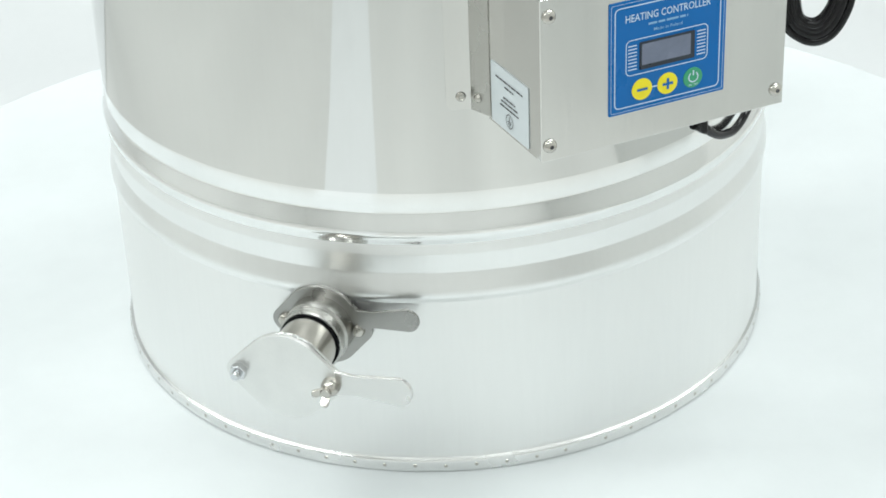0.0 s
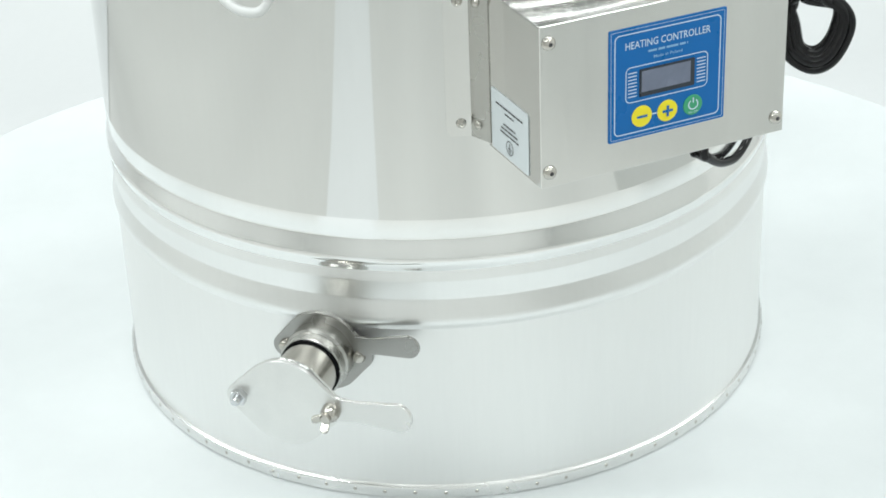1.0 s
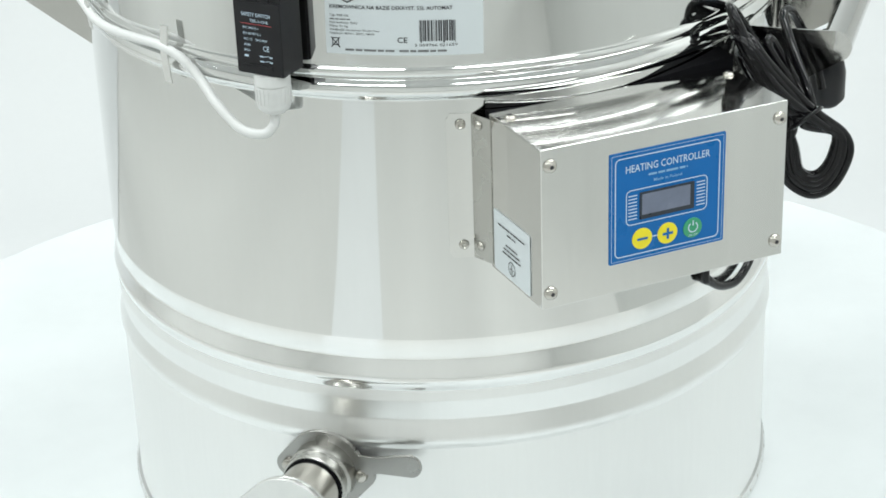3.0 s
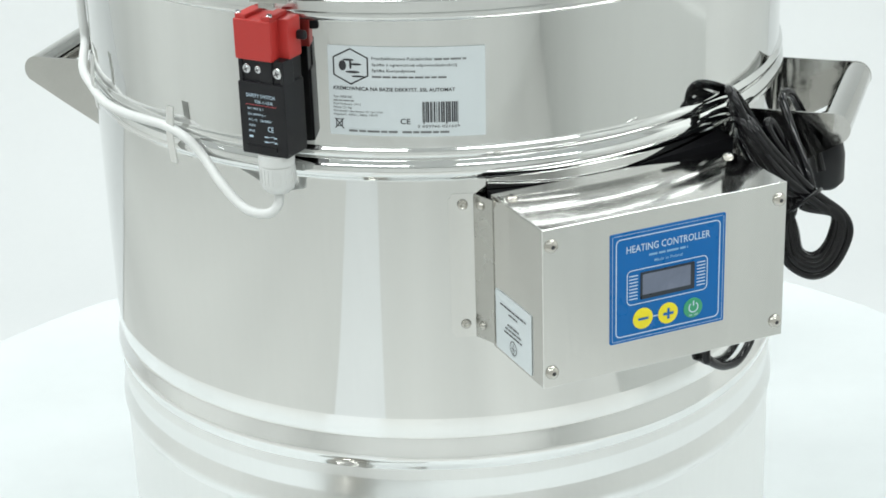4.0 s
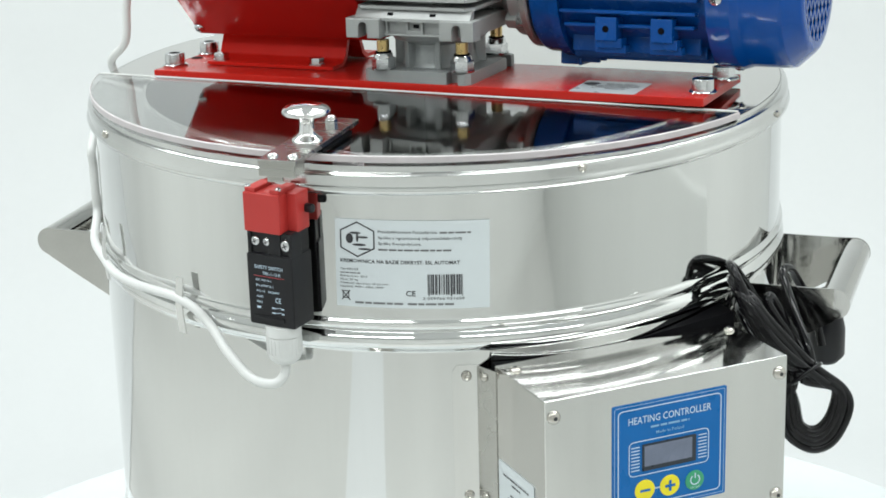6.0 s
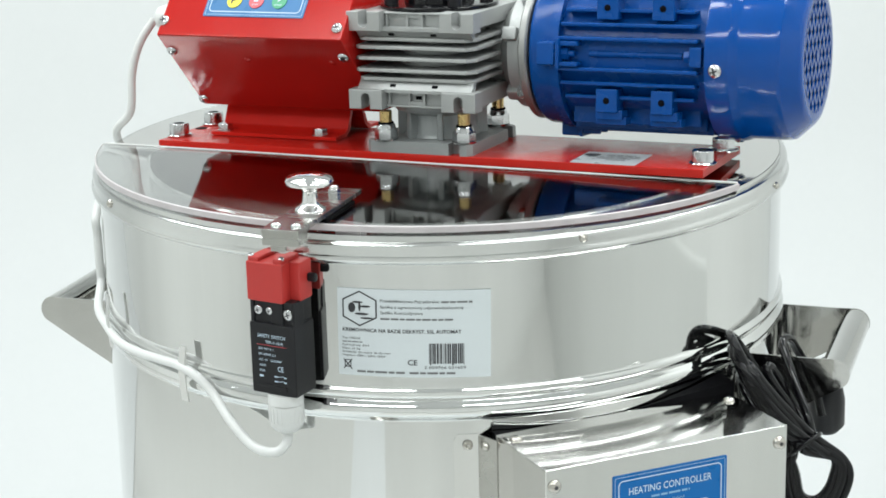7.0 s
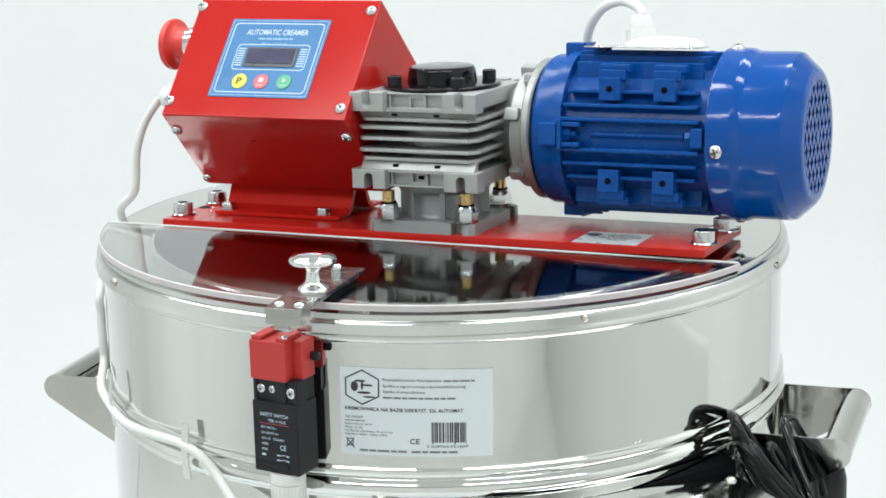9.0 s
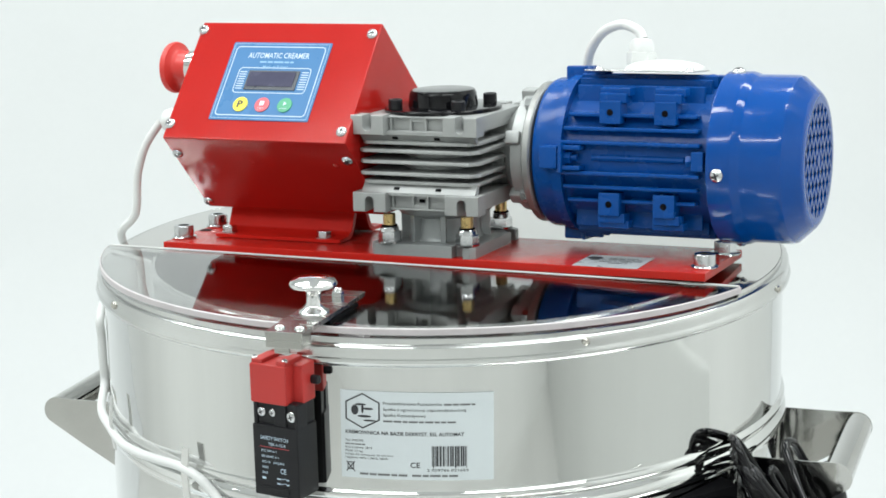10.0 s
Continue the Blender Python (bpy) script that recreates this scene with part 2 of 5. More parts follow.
def again(ob, m, parent=None):
    """Another piece on the same mesh."""
    o = new(ob.name.split(".")[0], ob.data)
    o.parent = parent or ob.parent
    o.matrix_basis = m
    if "label" in ob:
        o["label"] = ob["label"]
    return o


def thing(name, m, label, category, group="", kind=""):
    e = new(name)
    e.empty_display_size = 0.02
    e.matrix_basis = m
    return tagged(e, label, category, group, kind)


FACE = pose(0, 0, 0, 90, 0, 0)  # a flat outline in x and y stood up to face -y


def letters(text, wide, high=None, bold=0.0, depth=0.0001):
    """Built-in lettering as a mesh in x and y, centred, fitted to a width and height in metres."""
    cu = bpy.data.curves.new("lettering", "FONT")
    cu.body, cu.size, cu.offset, cu.extrude, cu.resolution_u = text, 1.0, bold, 0.0, 2
    ob = bpy.data.objects.new("lettering", cu)
    scene.collection.objects.link(ob)
    bpy.context.view_layer.update()
    me = bpy.data.meshes.new_from_object(ob.evaluated_get(bpy.context.evaluated_depsgraph_get()))
    bm = bmesh.new()
    bm.from_mesh(me)
    bpy.data.objects.remove(ob)
    bpy.data.meshes.remove(me)
    xs, ys = [v.co.x for v in bm.verts], [v.co.y for v in bm.verts]
    w, h = max(xs) - min(xs), max(ys) - min(ys)
    kx = wide / w
    ky = high / h if high else kx
    for v in bm.verts:
        v.co = Vector(((v.co.x - (max(xs) + min(xs)) / 2) * kx, (v.co.y - (max(ys) + min(ys)) / 2) * ky, depth))
    return bm


def write(name, text, wide, high, cx, cy, material, parent, bold=0.0, depth=0.0003, base=FACE):
    bm = letters(text, wide, high, bold, 0.0)
    return part(name, bm, material, parent, m=base @ pose(cx, cy, depth))


def bars(bm, rows, thick, depth, bend=None):
    """Plain bars (x0, x1, y) for writing too small to read, broken into word lengths."""
    rng = random.Random(7)
    for x0, x1, y in rows:
        x = x0
        while x < x1 - 0.0006:
            w = min(rng.uniform(0.0028, 0.0085) * max(thick / 0.0011, 0.6), x1 - x)
            q = [bm.verts.new(c) for c in ((x, y - thick / 2, depth), (x + w, y - thick / 2, depth), (x + w, y + thick / 2, depth), (x, y + thick / 2, depth))]
            bm.faces.new(q)
            x += w + thick * 0.7


def pan_screw(name, parent, m, r=0.0035, h=0.0022, label="pan-head screw with a cross recess", material=None, socket=False):
    """A domed screw head with a dark cross, its axis along local -y."""
    bm = bmesh.new()
    lathe(bm, [(0, h), (r * 0.5, h * 0.93), (r * 0.85, h * 0.62), (r, h * 0.2), (r, 0), (r * 1.0, -0.0004)], 20)
    put(bm, bm.verts[:], FACE)
    s = part(name, bm, material or ZINC, parent, label, m, 50)
    # black inlay paints the recess's shade; the head itself is not cut
    bm = bmesh.new()
    if socket:
        lathe(bm, [(0, h * 1.01), (r * 0.30, h * 1.0), (r * 0.36, h * 0.9)], 6)
    else:
        for a in (20, 110):
            block(bm, r * 1.0, r * 0.22, h * 0.3, pose(0, 0, h * 0.88, 0, 0, a))
    put(bm, bm.verts[:], FACE)
    part("socket" if socket else "cross_recess", bm, INK_AND_SHADE, s)
    return s


def hex_nut(bm, r, h, m=None, bevel=0.0006):
    prism(bm, [(r * math.cos(radians(60 * k)), r * math.sin(radians(60 * k))) for k in range(6)], h, m, bevel)


# ---- room ----
def room():
    bm = bmesh.new()
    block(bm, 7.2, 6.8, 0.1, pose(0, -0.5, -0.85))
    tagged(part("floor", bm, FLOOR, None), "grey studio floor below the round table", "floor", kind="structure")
    # unseen pale strip, added so that the wall mirrors a lighter upright band
    bm = bmesh.new()
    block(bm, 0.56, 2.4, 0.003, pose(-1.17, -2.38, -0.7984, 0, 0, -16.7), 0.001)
    tagged(part("mirrored_strip", bm, WALL, None), "unseen pale floor strip added for the light band mirrored in the steel", "floor covering", kind="structure")
    # white sweep behind the table: wall with a soft foot that runs out on the floor
    pts = [(2.9, 2.3)]
    for k in range(13):
        a = radians(90 * k / 12)
        pts.append((2.9 - 0.7 * (1 - math.cos(a)), -0.09 - 0.7 * math.sin(a) + 0.0))
    pts.append((1.9, -0.79))
    back = [(y + 0.03, z - 0.008) for y, z in pts[::-1]]
    bm = bmesh.new()
    prism(bm, pts + back, 7.0, Matrix(((0, 0, 1, -3.5), (1, 0, 0, 0), (0, 1, 0, 0), (0, 0, 0, 1))))
    tagged(part("backdrop", bm, WALL, None, angle=60), "smooth white studio backdrop sweeping into the floor", "backdrop", kind="structure")
    for name, sx, sy, sz, m in (("wall_west", 0.1, 6.8, 3.1, pose(-3.55, -0.5, 0.75)), ("wall_east", 0.1, 6.8, 3.1, pose(2.45, -0.5, 0.75)),
                                ("wall_south", 7.0, 0.1, 3.1, pose(0, -3.85, 0.75)), ("wall_north", 7.0, 0.1, 3.1, pose(0, 2.99, 0.75))):
        bm = bmesh.new()
        block(bm, sx, sy, sz, m)
        tagged(part(name, bm, {"wall_north": WALL}.get(name, ROOM), None), "plain pale painted studio wall", "wall", kind="structure")
    # a low grey partition, added out of view before the east wall; only the steel mirrors it
    bm = bmesh.new()
    block(bm, 0.02, 3.82, 0.85, pose(1.985, -1.893, -0.375, 0, 0, 11.8))
    tagged(part("partition", bm, ROOM_DARK, None), "unseen low grey partition added for its mirror image in the steel", "wall", kind="structure")
    bm = bmesh.new()
    block(bm, 7.2, 6.9, 0.1, pose(0, -0.5, 2.35))
    tagged(part("ceiling", bm, WALL, None), "plain white studio ceiling", "ceiling", kind="structure")


room()


def round_table():
    t = thing("round_table", pose(-0.007, 0, -0.8), "white laminate round table standing on the studio floor", "table")
    bm = bmesh.new()
    lathe(bm, [(0, 0.8), (0.558, 0.8), (0.561, 0.7985), (0.562, 0.795), (0.562, 0.776), (0.560, 0.773), (0.0, 0.773)], 160)
    part("tabletop", bm, TABLE, t)
    bm = bmesh.new()
    lathe(bm, [(0, 0.7725), (0.05, 0.7725), (0.045, 0.06), (0.06, 0.03), (0.28, 0.012), (0.29, 0.0), (0, 0.0)], 48)
    part("pedestal", bm, TABLE, t)


round_table()

R = 0.25
CUT = pose(0, 0, 0, 0, 0, -20.49)  # the line between the two covers, a little askew to the bridge
TOP = pose(0.001, -0.0198, 0.5180, -2.59, -1.21, -23.98)  # the bridge plate's upper face: the motor's weight tips it back a little


# ---- the tank ----
def bead(z0, z1, out, n=8):
    return [(R + out * math.sin(math.pi * k / n) ** 0.8, z0 + (z1 - z0) * k / n) for k in range(n + 1)]


def groove(zb, zc, zl, zg, zt, swell=0.0):
    """A rolled joggle, listed upwards: a lip that swells from zb to its crest at zc, falls back to zl, and a shallow groove at zg that ends at zt, standing out by swell."""
    pts = [(R, zb - 0.0004), (R + 0.0001, zb)]
    pts += [(R + 0.0022 * math.sin(math.pi / 2 * k / 6), zb + (zc - zb) * k / 6) for k in range(1, 7)]
    pts += [(R + 0.0022 - 0.0004 * k * k / 9, zc + (zl - zc) * k / 3) for k in range(1, 4)]
    pts += [(R + 0.0018 - 0.0025 * k / 5, zl + (zg - 0.0005 - zl) * k / 5) for k in range(1, 6)]
    pts += [(R - 0.0007, zg + 0.0005)]
    pts += [(R - 0.0007 + (0.0007 + swell) * k / 4, zg + 0.0005 + (zt - zg - 0.0005) * k / 4) for k in range(1, 4)]
    return pts + [(R + swell, zt), (R + swell * 0.9, zt + 0.0006)]


def around(az, r, z, rz_extra=0.0):
    """A frame on the tank's wall: x to the right along it, -y outwards; az in degrees to the right of the front."""
    a = radians(az)
    return pose(r * math.sin(a), -r * math.cos(a), z, 0, 0, az + rz_extra)


def tank():
    t = thing("honey_tank", pose(0, 0, 0), "round polished stainless steel honey tank with rolled beads on the table", "tank")
    lower, upper = groove(0.1385, 0.1445, 0.1485, 0.1607, 0.1750, 0.0004), groove(0.1835, 0.1910, 0.1950, 0.2065, 0.2208)
    wall = [(R, 0.3895)] + bead(0.3905, 0.4035, 0.0036, 8) + bead(0.4040, 0.4130, 0.0026, 6) + [(R, 0.5042)]
    for name, prof, steel, words in (("lower_wall", [(R, 0.0100), (R, 0.0700), (R, lower[0][1])], SOFT_STEEL, "satin stainless steel foot of the tank"),
                                     ("rolled_bead", lower, SEMI_STEEL, ""), ("belt", [lower[-1], upper[0]], SOFT_STEEL, "satin steel belt between two beads"),
                                     ("rolled_bead", upper, GROOVE_STEEL, ""), ("upper_wall", [upper[-1]] + wall, STEEL, "polished stainless steel wall")):
        bm = bmesh.new()
        lathe(bm, prof + [(R - 0.006, prof[-1][1]), (R - 0.006, prof[0][1])], 256, closed=True)
        part(name, bm, steel, t, words, angle=50)
    bm = bmesh.new()
    lathe(bm, [(R + 0.0006, 0.0), (R + 0.0030, 0.0006), (R + 0.0034, 0.003), (R + 0.0030, 0.0078), (R + 0.0022, 0.0092), (R + 0.0006, 0.0100),
               (R - 0.0015, 0.0100), (R - 0.0015, 0.0)], 256, closed=True)
    band = part("base_band", bm, FOOT, t, "narrow spot-welded steel foot band", angle=30)
    dim = bmesh.new()
    lathe(dim, [(0, 0.0003), (0.0012, 0.0002), (0.0017, -0.0003)], 10)
    put(dim, dim.verts[:], FACE)
    first = part("spot_weld", dim, CAST_STEEL, band, m=around(25.26, R + 0.0032, 0.0052))
    for k in range(1, 73):
        again(first, around(25.26 + k * 4.9, R + 0.0032, 0.0052 + random.uniform(-0.0008, 0.0008)))
    bm = bmesh.new()
    lathe(bm, [(R + 0.0004, 0.4938), (R + 0.0026, 0.4945), (R + 0.0050, 0.4964), (R + 0.0054, 0.4984), (R + 0.0046, 0.5004), (R + 0.0040, 0.5014),
               (R + 0.0040, 0.5064), (R + 0.0034, 0.5082), (R + 0.0018, 0.5092), (R - 0.003, 0.5094), (0.2155, 0.5062), (0.2145, 0.5077), (0.2125, 0.5077), (0.2125, 0.5052),
               (R - 0.003, 0.5042), (R + 0.0004, 0.5042)], 256, closed=True)
    part("rim_band", bm, BEAD, t, "polished steel rim band with a rolled lower bead", angle=42)
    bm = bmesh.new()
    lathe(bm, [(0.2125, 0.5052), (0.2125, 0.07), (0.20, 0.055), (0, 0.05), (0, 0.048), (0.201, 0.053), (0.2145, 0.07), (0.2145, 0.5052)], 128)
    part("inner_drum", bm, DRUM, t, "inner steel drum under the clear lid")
    bm = bmesh.new()
    lathe(bm, [(0, 0.0026), (0.0012, 0.0024), (0.0026, 0.0014), (0.0030, 0), (0.0030, -0.0006)], 16)
    put(bm, bm.verts[:], FACE)
    rv = part("rivet", bm, CAST_STEEL, t, "small domed rivet", around(20.57, R + 0.0040, 0.5056))
    for az, z in ((-63.3, 0.5034), (104.0, 0.5040), (-149.0, 0.5040), (66.1, 0.5008)):
        again(rv, around(az, R + 0.0040, z))
    # shaft with the stirrer's cross arm, dimly seen through the lid
    bm = bmesh.new()
    lathe(bm, [(0, 0.506), (0.010, 0.506), (0.010, 0.07), (0, 0.07)], 20)
    part("stirrer_shaft", bm, CAST_STEEL, t)
    # cable clips over the middle bead
    bm = bmesh.new()
    o = [(-0.0072, 0.0200), (-0.0080, 0.0125), (-0.0088, 0.0065), (-0.0090, 0.0020), (-0.0088, -0.0040), (-0.0080, -0.0110), (-0.0070, -0.0190)]
    o += [(y + 0.0010, z) for y, z in o[::-1]]
    prism(bm, o, 0.0066, Matrix(((0, 0, 1, -0.0033), (1, 0, 0, 0), (0, 1, 0, 0), (0, 0, 0, 1))))
    c = part("cable_clip", bm, SATIN, t, "flat bent steel cable clip", around(-42.4, R, 0.4047) @ pose(0, 0, 0, 0, 1.0, 0))
    again(c, around(-66.2, R, 0.4144) @ pose(0, 0, 0, 0, 1, 0))
    # two welded handles, one behind the cable hank, one opposite
    for az in (71.4, -108.6):
        m = around(az, R, 0)
        for side in (-1, 1):
            bm = bmesh.new()
            out = [(0.008, 0.3890), (-0.036, 0.3890), (-0.051, 0.3895)]
            out += [(-0.051 - 0.0108 * math.sin(radians(q)), 0.3785 + 0.0110 * math.cos(radians(q))) for q in range(15, 150, 15)]
            out += [(-0.031, 0.3540), (0.008, 0.3315)]
            prism(bm, out, 0.0016, m @ Matrix(((0, 0, 1, side * 0.0577 - 0.0008), (1, 0, 0, 0), (0, 1, 0, 0), (0, 0, 0, 1))), 0.0004)
            part("handle_cheek", bm, HANDLE_STEEL, t, "bright steel handle side plate")
        bm = bmesh.new()
        # bent sheet grip between the cheeks
        ang = [x for x in range(-60, 185, 15)]
        o = [(-0.051 - 0.0106 * math.sin(radians(q)), 0.3785 + 0.0107 * math.cos(radians(q))) for q in ang]
        i = [(-0.051 - 0.0091 * math.sin(radians(q)), 0.3785 + 0.0092 * math.cos(radians(q))) for q in ang[::-1]]
        prism(bm, o + i, 0.1150, m @ Matrix(((0, 0, 1, -0.0575), (1, 0, 0, 0), (0, 1, 0, 0), (0, 0, 0, 1))))
        part("handle_grip", bm, HANDLE_STEEL, t, "rounded bright steel handle grip", angle=40)
    # the maker's label, bent to the wall
    lab = bmesh.new()
    w, h = 0.0975, 0.0580
    cols = 24
    grid = []
    for j in range(cols + 1):
        a = (j / cols - 0.5) * w / (R + 0.0005)
        grid.append([lab.verts.new(((R + 0.0005) * math.sin(a), -(R + 0.0005) * math.cos(a), z)) for z in (-h / 2, h / 2)])
    for p, q in zip(grid, grid[1:]):
        lab.faces.new((p[0], q[0], q[1], p[1]))
    base = pose(0, 0, 0.4486, 0, 1.0, 0) @ pose(0, 0, 0, 0, 0, -4.28)
    sticker = part("label_sticker", lab, STICKER, t, "white printed label with a black hexagon, small print and a barcode", base)

    def wrap(bm):
        for v in bm.verts:
            a = v.co.x / R
            r = R + 0.0008
            v.co = Vector((r * math.sin(a), -r * math.cos(a), v.co.y))
        return bm

    def line(text, wide, high, cx, cy, bold=0.0):
        bm = letters(text, wide, high, bold)
        for v in bm.verts:
            v.co.x += cx
            v.co.y += cy
        part("lettering", wrap(bm), INK_AND_SHADE, sticker)

    line("KREMOWNICA NA BAZIE DEKRYST. 55L AUTOMAT", 0.0755, 0.0024, -0.0078, 0.0016, 0.012)
    line("CE", 0.0062, 0.0036, -0.0010, -0.0190, 0.01)
    bm = bmesh.new()
    bars(bm, [(0.0175, 0.0370, 0.0212), (-0.0210, 0.0260, 0.0096)], 0.0011, 0)
    part("small_print", wrap(bm), INK_PALE, sticker)
    for text, x0, x1, y in (("Przedsiębiorstwo Pszczelarskie", -0.0210, 0.0160, 0.0212), ("Spółka z ograniczoną odpowiedzialnością", -0.0210, 0.0312, 0.0173), ("Spółka Komandytowa", -0.0210, 0.0058, 0.0134)):
        line(text, x1 - x0, 0.0024, (x0 + x1) / 2, y)
    for text, x0, x1, y in (("Typ: KRE-DE", -0.0458, -0.0340, -0.0042), ("Rok budowy: 2013", -0.0458, -0.0285, -0.0088), ("Masa: 21 kg", -0.0458, -0.0345, -0.0111),
                            ("Prędkość obrotowa: 36 obr./min", -0.0458, -0.0150, -0.0134), ("Napięcie: 400V~, 50Hz, 180W", -0.0458, -0.0180, -0.0157)):
        line(text, x1 - x0, 0.0017, (x0 + x1) / 2, y)
    bm = bmesh.new()
    bars(bm, [(-0.0458, -0.0325, -0.0065)], 0.0007, 0)
    part("fine_print", wrap(bm), INK_PALE, sticker)
    bm = bmesh.new()
    bars(bm, [(-0.0365, -0.0060, -0.0260), (-0.0030, 0.0260, -0.0260)], 0.0013, 0)
    part("contact_print", wrap(bm), INK_PALE, sticker)
    bm = bmesh.new()
    rng = random.Random(3)
    x = 0.0111
    while x < 0.0331:
        bw = rng.choice((0.0003, 0.0003, 0.0006, 0.0009))
        low = -0.0196 if rng.random() < 0.9 else -0.0206
        v = [bm.verts.new(c) for c in ((x - 0.0015, low, 0), (x + bw - 0.0015, low, 0), (x + bw - 0.0015, -0.0062, 0), (x - 0.0015, -0.0062, 0))]
        bm.faces.new(v)
        x += bw + rng.choice((0.0003, 0.0004, 0.0007))
    part("barcode", wrap(bm), INK_AND_SHADE, sticker, kind="stuff")
    line("2 059766 021659", 0.0262, 0.0017, 0.0196, -0.0222)
    # plain emblem: hexagon line and a few blots
    bm = bmesh.new()
    cx, cy = -0.0343, 0.0158
    hexa = [(math.cos(radians(30 + 60 * k)), math.sin(radians(30 + 60 * k))) for k in range(6)]
    vo = [bm.verts.new((cx + 0.0128 * x, cy + 0.0118 * y, 0)) for x, y in hexa]
    vi = [bm.verts.new((cx + 0.0118 * x, cy + 0.0108 * y, 0)) for x, y in hexa]
    for k in range(6):
        bm.faces.new((vo[k], vo[(k + 1) % 6], vi[(k + 1) % 6], vi[k]))
    for x, y, rx, ry in ((-0.0050, 0.0005, 0.0024, 0.0034), (-0.0012, 0.0042, 0.0036, 0.0007), (0.0035, 0.0015, 0.0036, 0.0007), (0.0012, -0.0035, 0.0046, 0.0008), (0.0045, -0.0062, 0.0042, 0.0006), (0.0000, 0.0012, 0.0008, 0.0030)):
        bm.faces.new([bm.verts.new((cx + x + rx * math.cos(k * 0.628), cy + y + ry * math.sin(k * 0.628), 0)) for k in range(10)])
    part("emblem", wrap(bm), INK_AND_SHADE, sticker)
    bm = bmesh.new()
    for a in (50, -50):
        g = bmesh.ops.create_grid(bm, x_segments=1, y_segments=1, size=0.5)["verts"]
        for v in g:
            v.co = Vector((v.co.x * 0.0085, v.co.y * 0.0006, 0))
        put(bm, g, pose(-0.0425, -0.0215, 0, 0, 0, a))
    frame_outline(bm, 0.0042, 0.0050, 0.0006, 0.0005, 0.0, -0.0425, -0.0210)
    part("waste_bin_mark", wrap(bm), INK_AND_SHADE, sticker)
    return t


tank()


# ---- covers on top ----
def lid_z(v):
    return 0.5200 - (v + 0.255) * 0.021


def half_outline(r, cut, sign, n=64):
    """A half disc in the bridge's own frame, cut off along y = cut."""
    a0 = math.asin(cut / r)
    if sign < 0:
        angs = [math.pi - a0 + (math.pi + 2 * a0) * k / n for k in range(n + 1)]
    else:
        angs = [a0 + (math.pi - 2 * a0) * k / n for k in range(n + 1)]
    return [(r * math.cos(a), r * math.sin(a)) for a in angs]


def covers():
    t = thing("clear_lid", CUT, "clear acrylic half lid with a matt sawn edge", "lid")
    bm = bmesh.new()
    prism(bm, half_outline(0.2506, -0.0741, -1), 0.0042)
    for v in bm.verts:
        v.co.z += lid_z(v.co.y) - 0.0042
    part("pane", bm, ACRYLIC, t, angle=30)
    bm = bmesh.new()
    o = half_outline(0.2518, -0.0741, -1, 96)
    i = half_outline(0.2508, -0.0741, -1, 96)
    vs = []
    for (ox, oy), (ix, iy) in zip(o, i):
        z = lid_z(oy)
        vs.append([bm.verts.new(c) for c in ((ix, iy, z - 0.0044), (ox, oy, z - 0.0042), (ox, oy, z - 0.0004), (ix, iy, z + 0.0001))])
    for p, q in zip(vs, vs[1:]):
        for k in range(3):
            bm.faces.new((p[k], q[k], q[k + 1], p[k + 1]))
    part("sawn_edge", bm, FILM, t, "pinkish matt sawn edge of the lid")
    bm = bmesh.new()
    block(bm, 0.478, 0.0022, 0.0046, pose(0, -0.0728, lid_z(-0.0733) - 0.0017), 0.0004)
    part("back_edge", bm, WHITE_PLASTIC, t, "pale cut back edge")
    bm = bmesh.new()
    vs = []
    for x, y in half_outline(0.2510, -0.0737, -1, 96):
        low = 0.5090
        vs.append([bm.verts.new((x * s, y * s, z)) for s, z in ((1, low), (1, max(lid_z(y) - 0.0068, low + 0.0004)), (0.99, max(lid_z(y) - 0.0068, low + 0.0004)), (0.99, low))])
    for p, q in zip(vs, vs[1:]):
        for k in range(3):
            bm.faces.new((p[k], q[k], q[k + 1], p[k + 1]))
    part("rest_strip", bm, BEAD, t, "steel strip under the lid's edge")
    bm = bmesh.new()
    x, y = 0.03, -math.sqrt(0.243 ** 2 - 0.03 ** 2)
    block(bm, 0.018, 0.008, lid_z(y) - 0.0042 - 0.5094, pose(x, y, (lid_z(y) - 0.0042 + 0.5094) / 2, 0, 0, math.degrees(math.atan2(-y, x)) + 90))
    part("rest_pad", bm, FILM, t)
    r = thing("rear_cover", CUT, "fixed half cover of bright stainless sheet behind the bridge", "cover")
    bm = bmesh.new()
    prism(bm, half_outline(0.2485, -0.0715, 1), 0.0015)
    for v in bm.verts:
        v.co.z += 0.5083 + 0.012 * max(v.co.x, 0.0)
    part("sheet", bm, MIRROR, r, angle=30)
    bm = bmesh.new()
    o = half_outline(0.2490, -0.0725, 1, 96)
    vs = []
    for x, y in o:
        z = 0.5097 + 0.012 * max(x, 0.0)
        vs.append([bm.verts.new((x, y, z)), bm.verts.new((x * 1.002, y * 1.002, z - 0.0012)), bm.verts.new((x * 1.002, y * 1.002, 0.5080)), bm.verts.new((x * 0.996, y * 0.996, 0.5080)), bm.verts.new((x * 0.996, y * 0.996, z))])
    for p, q in zip(vs, vs[1:]):
        for k in range(4):
            bm.faces.new((p[k], q[k], q[k + 1], p[k + 1]))
    bm.faces.new(vs[0])
    bm.faces.new(vs[-1][::-1])
    part("skirt", bm, BEAD, r, "turned-down steel skirt")


covers()


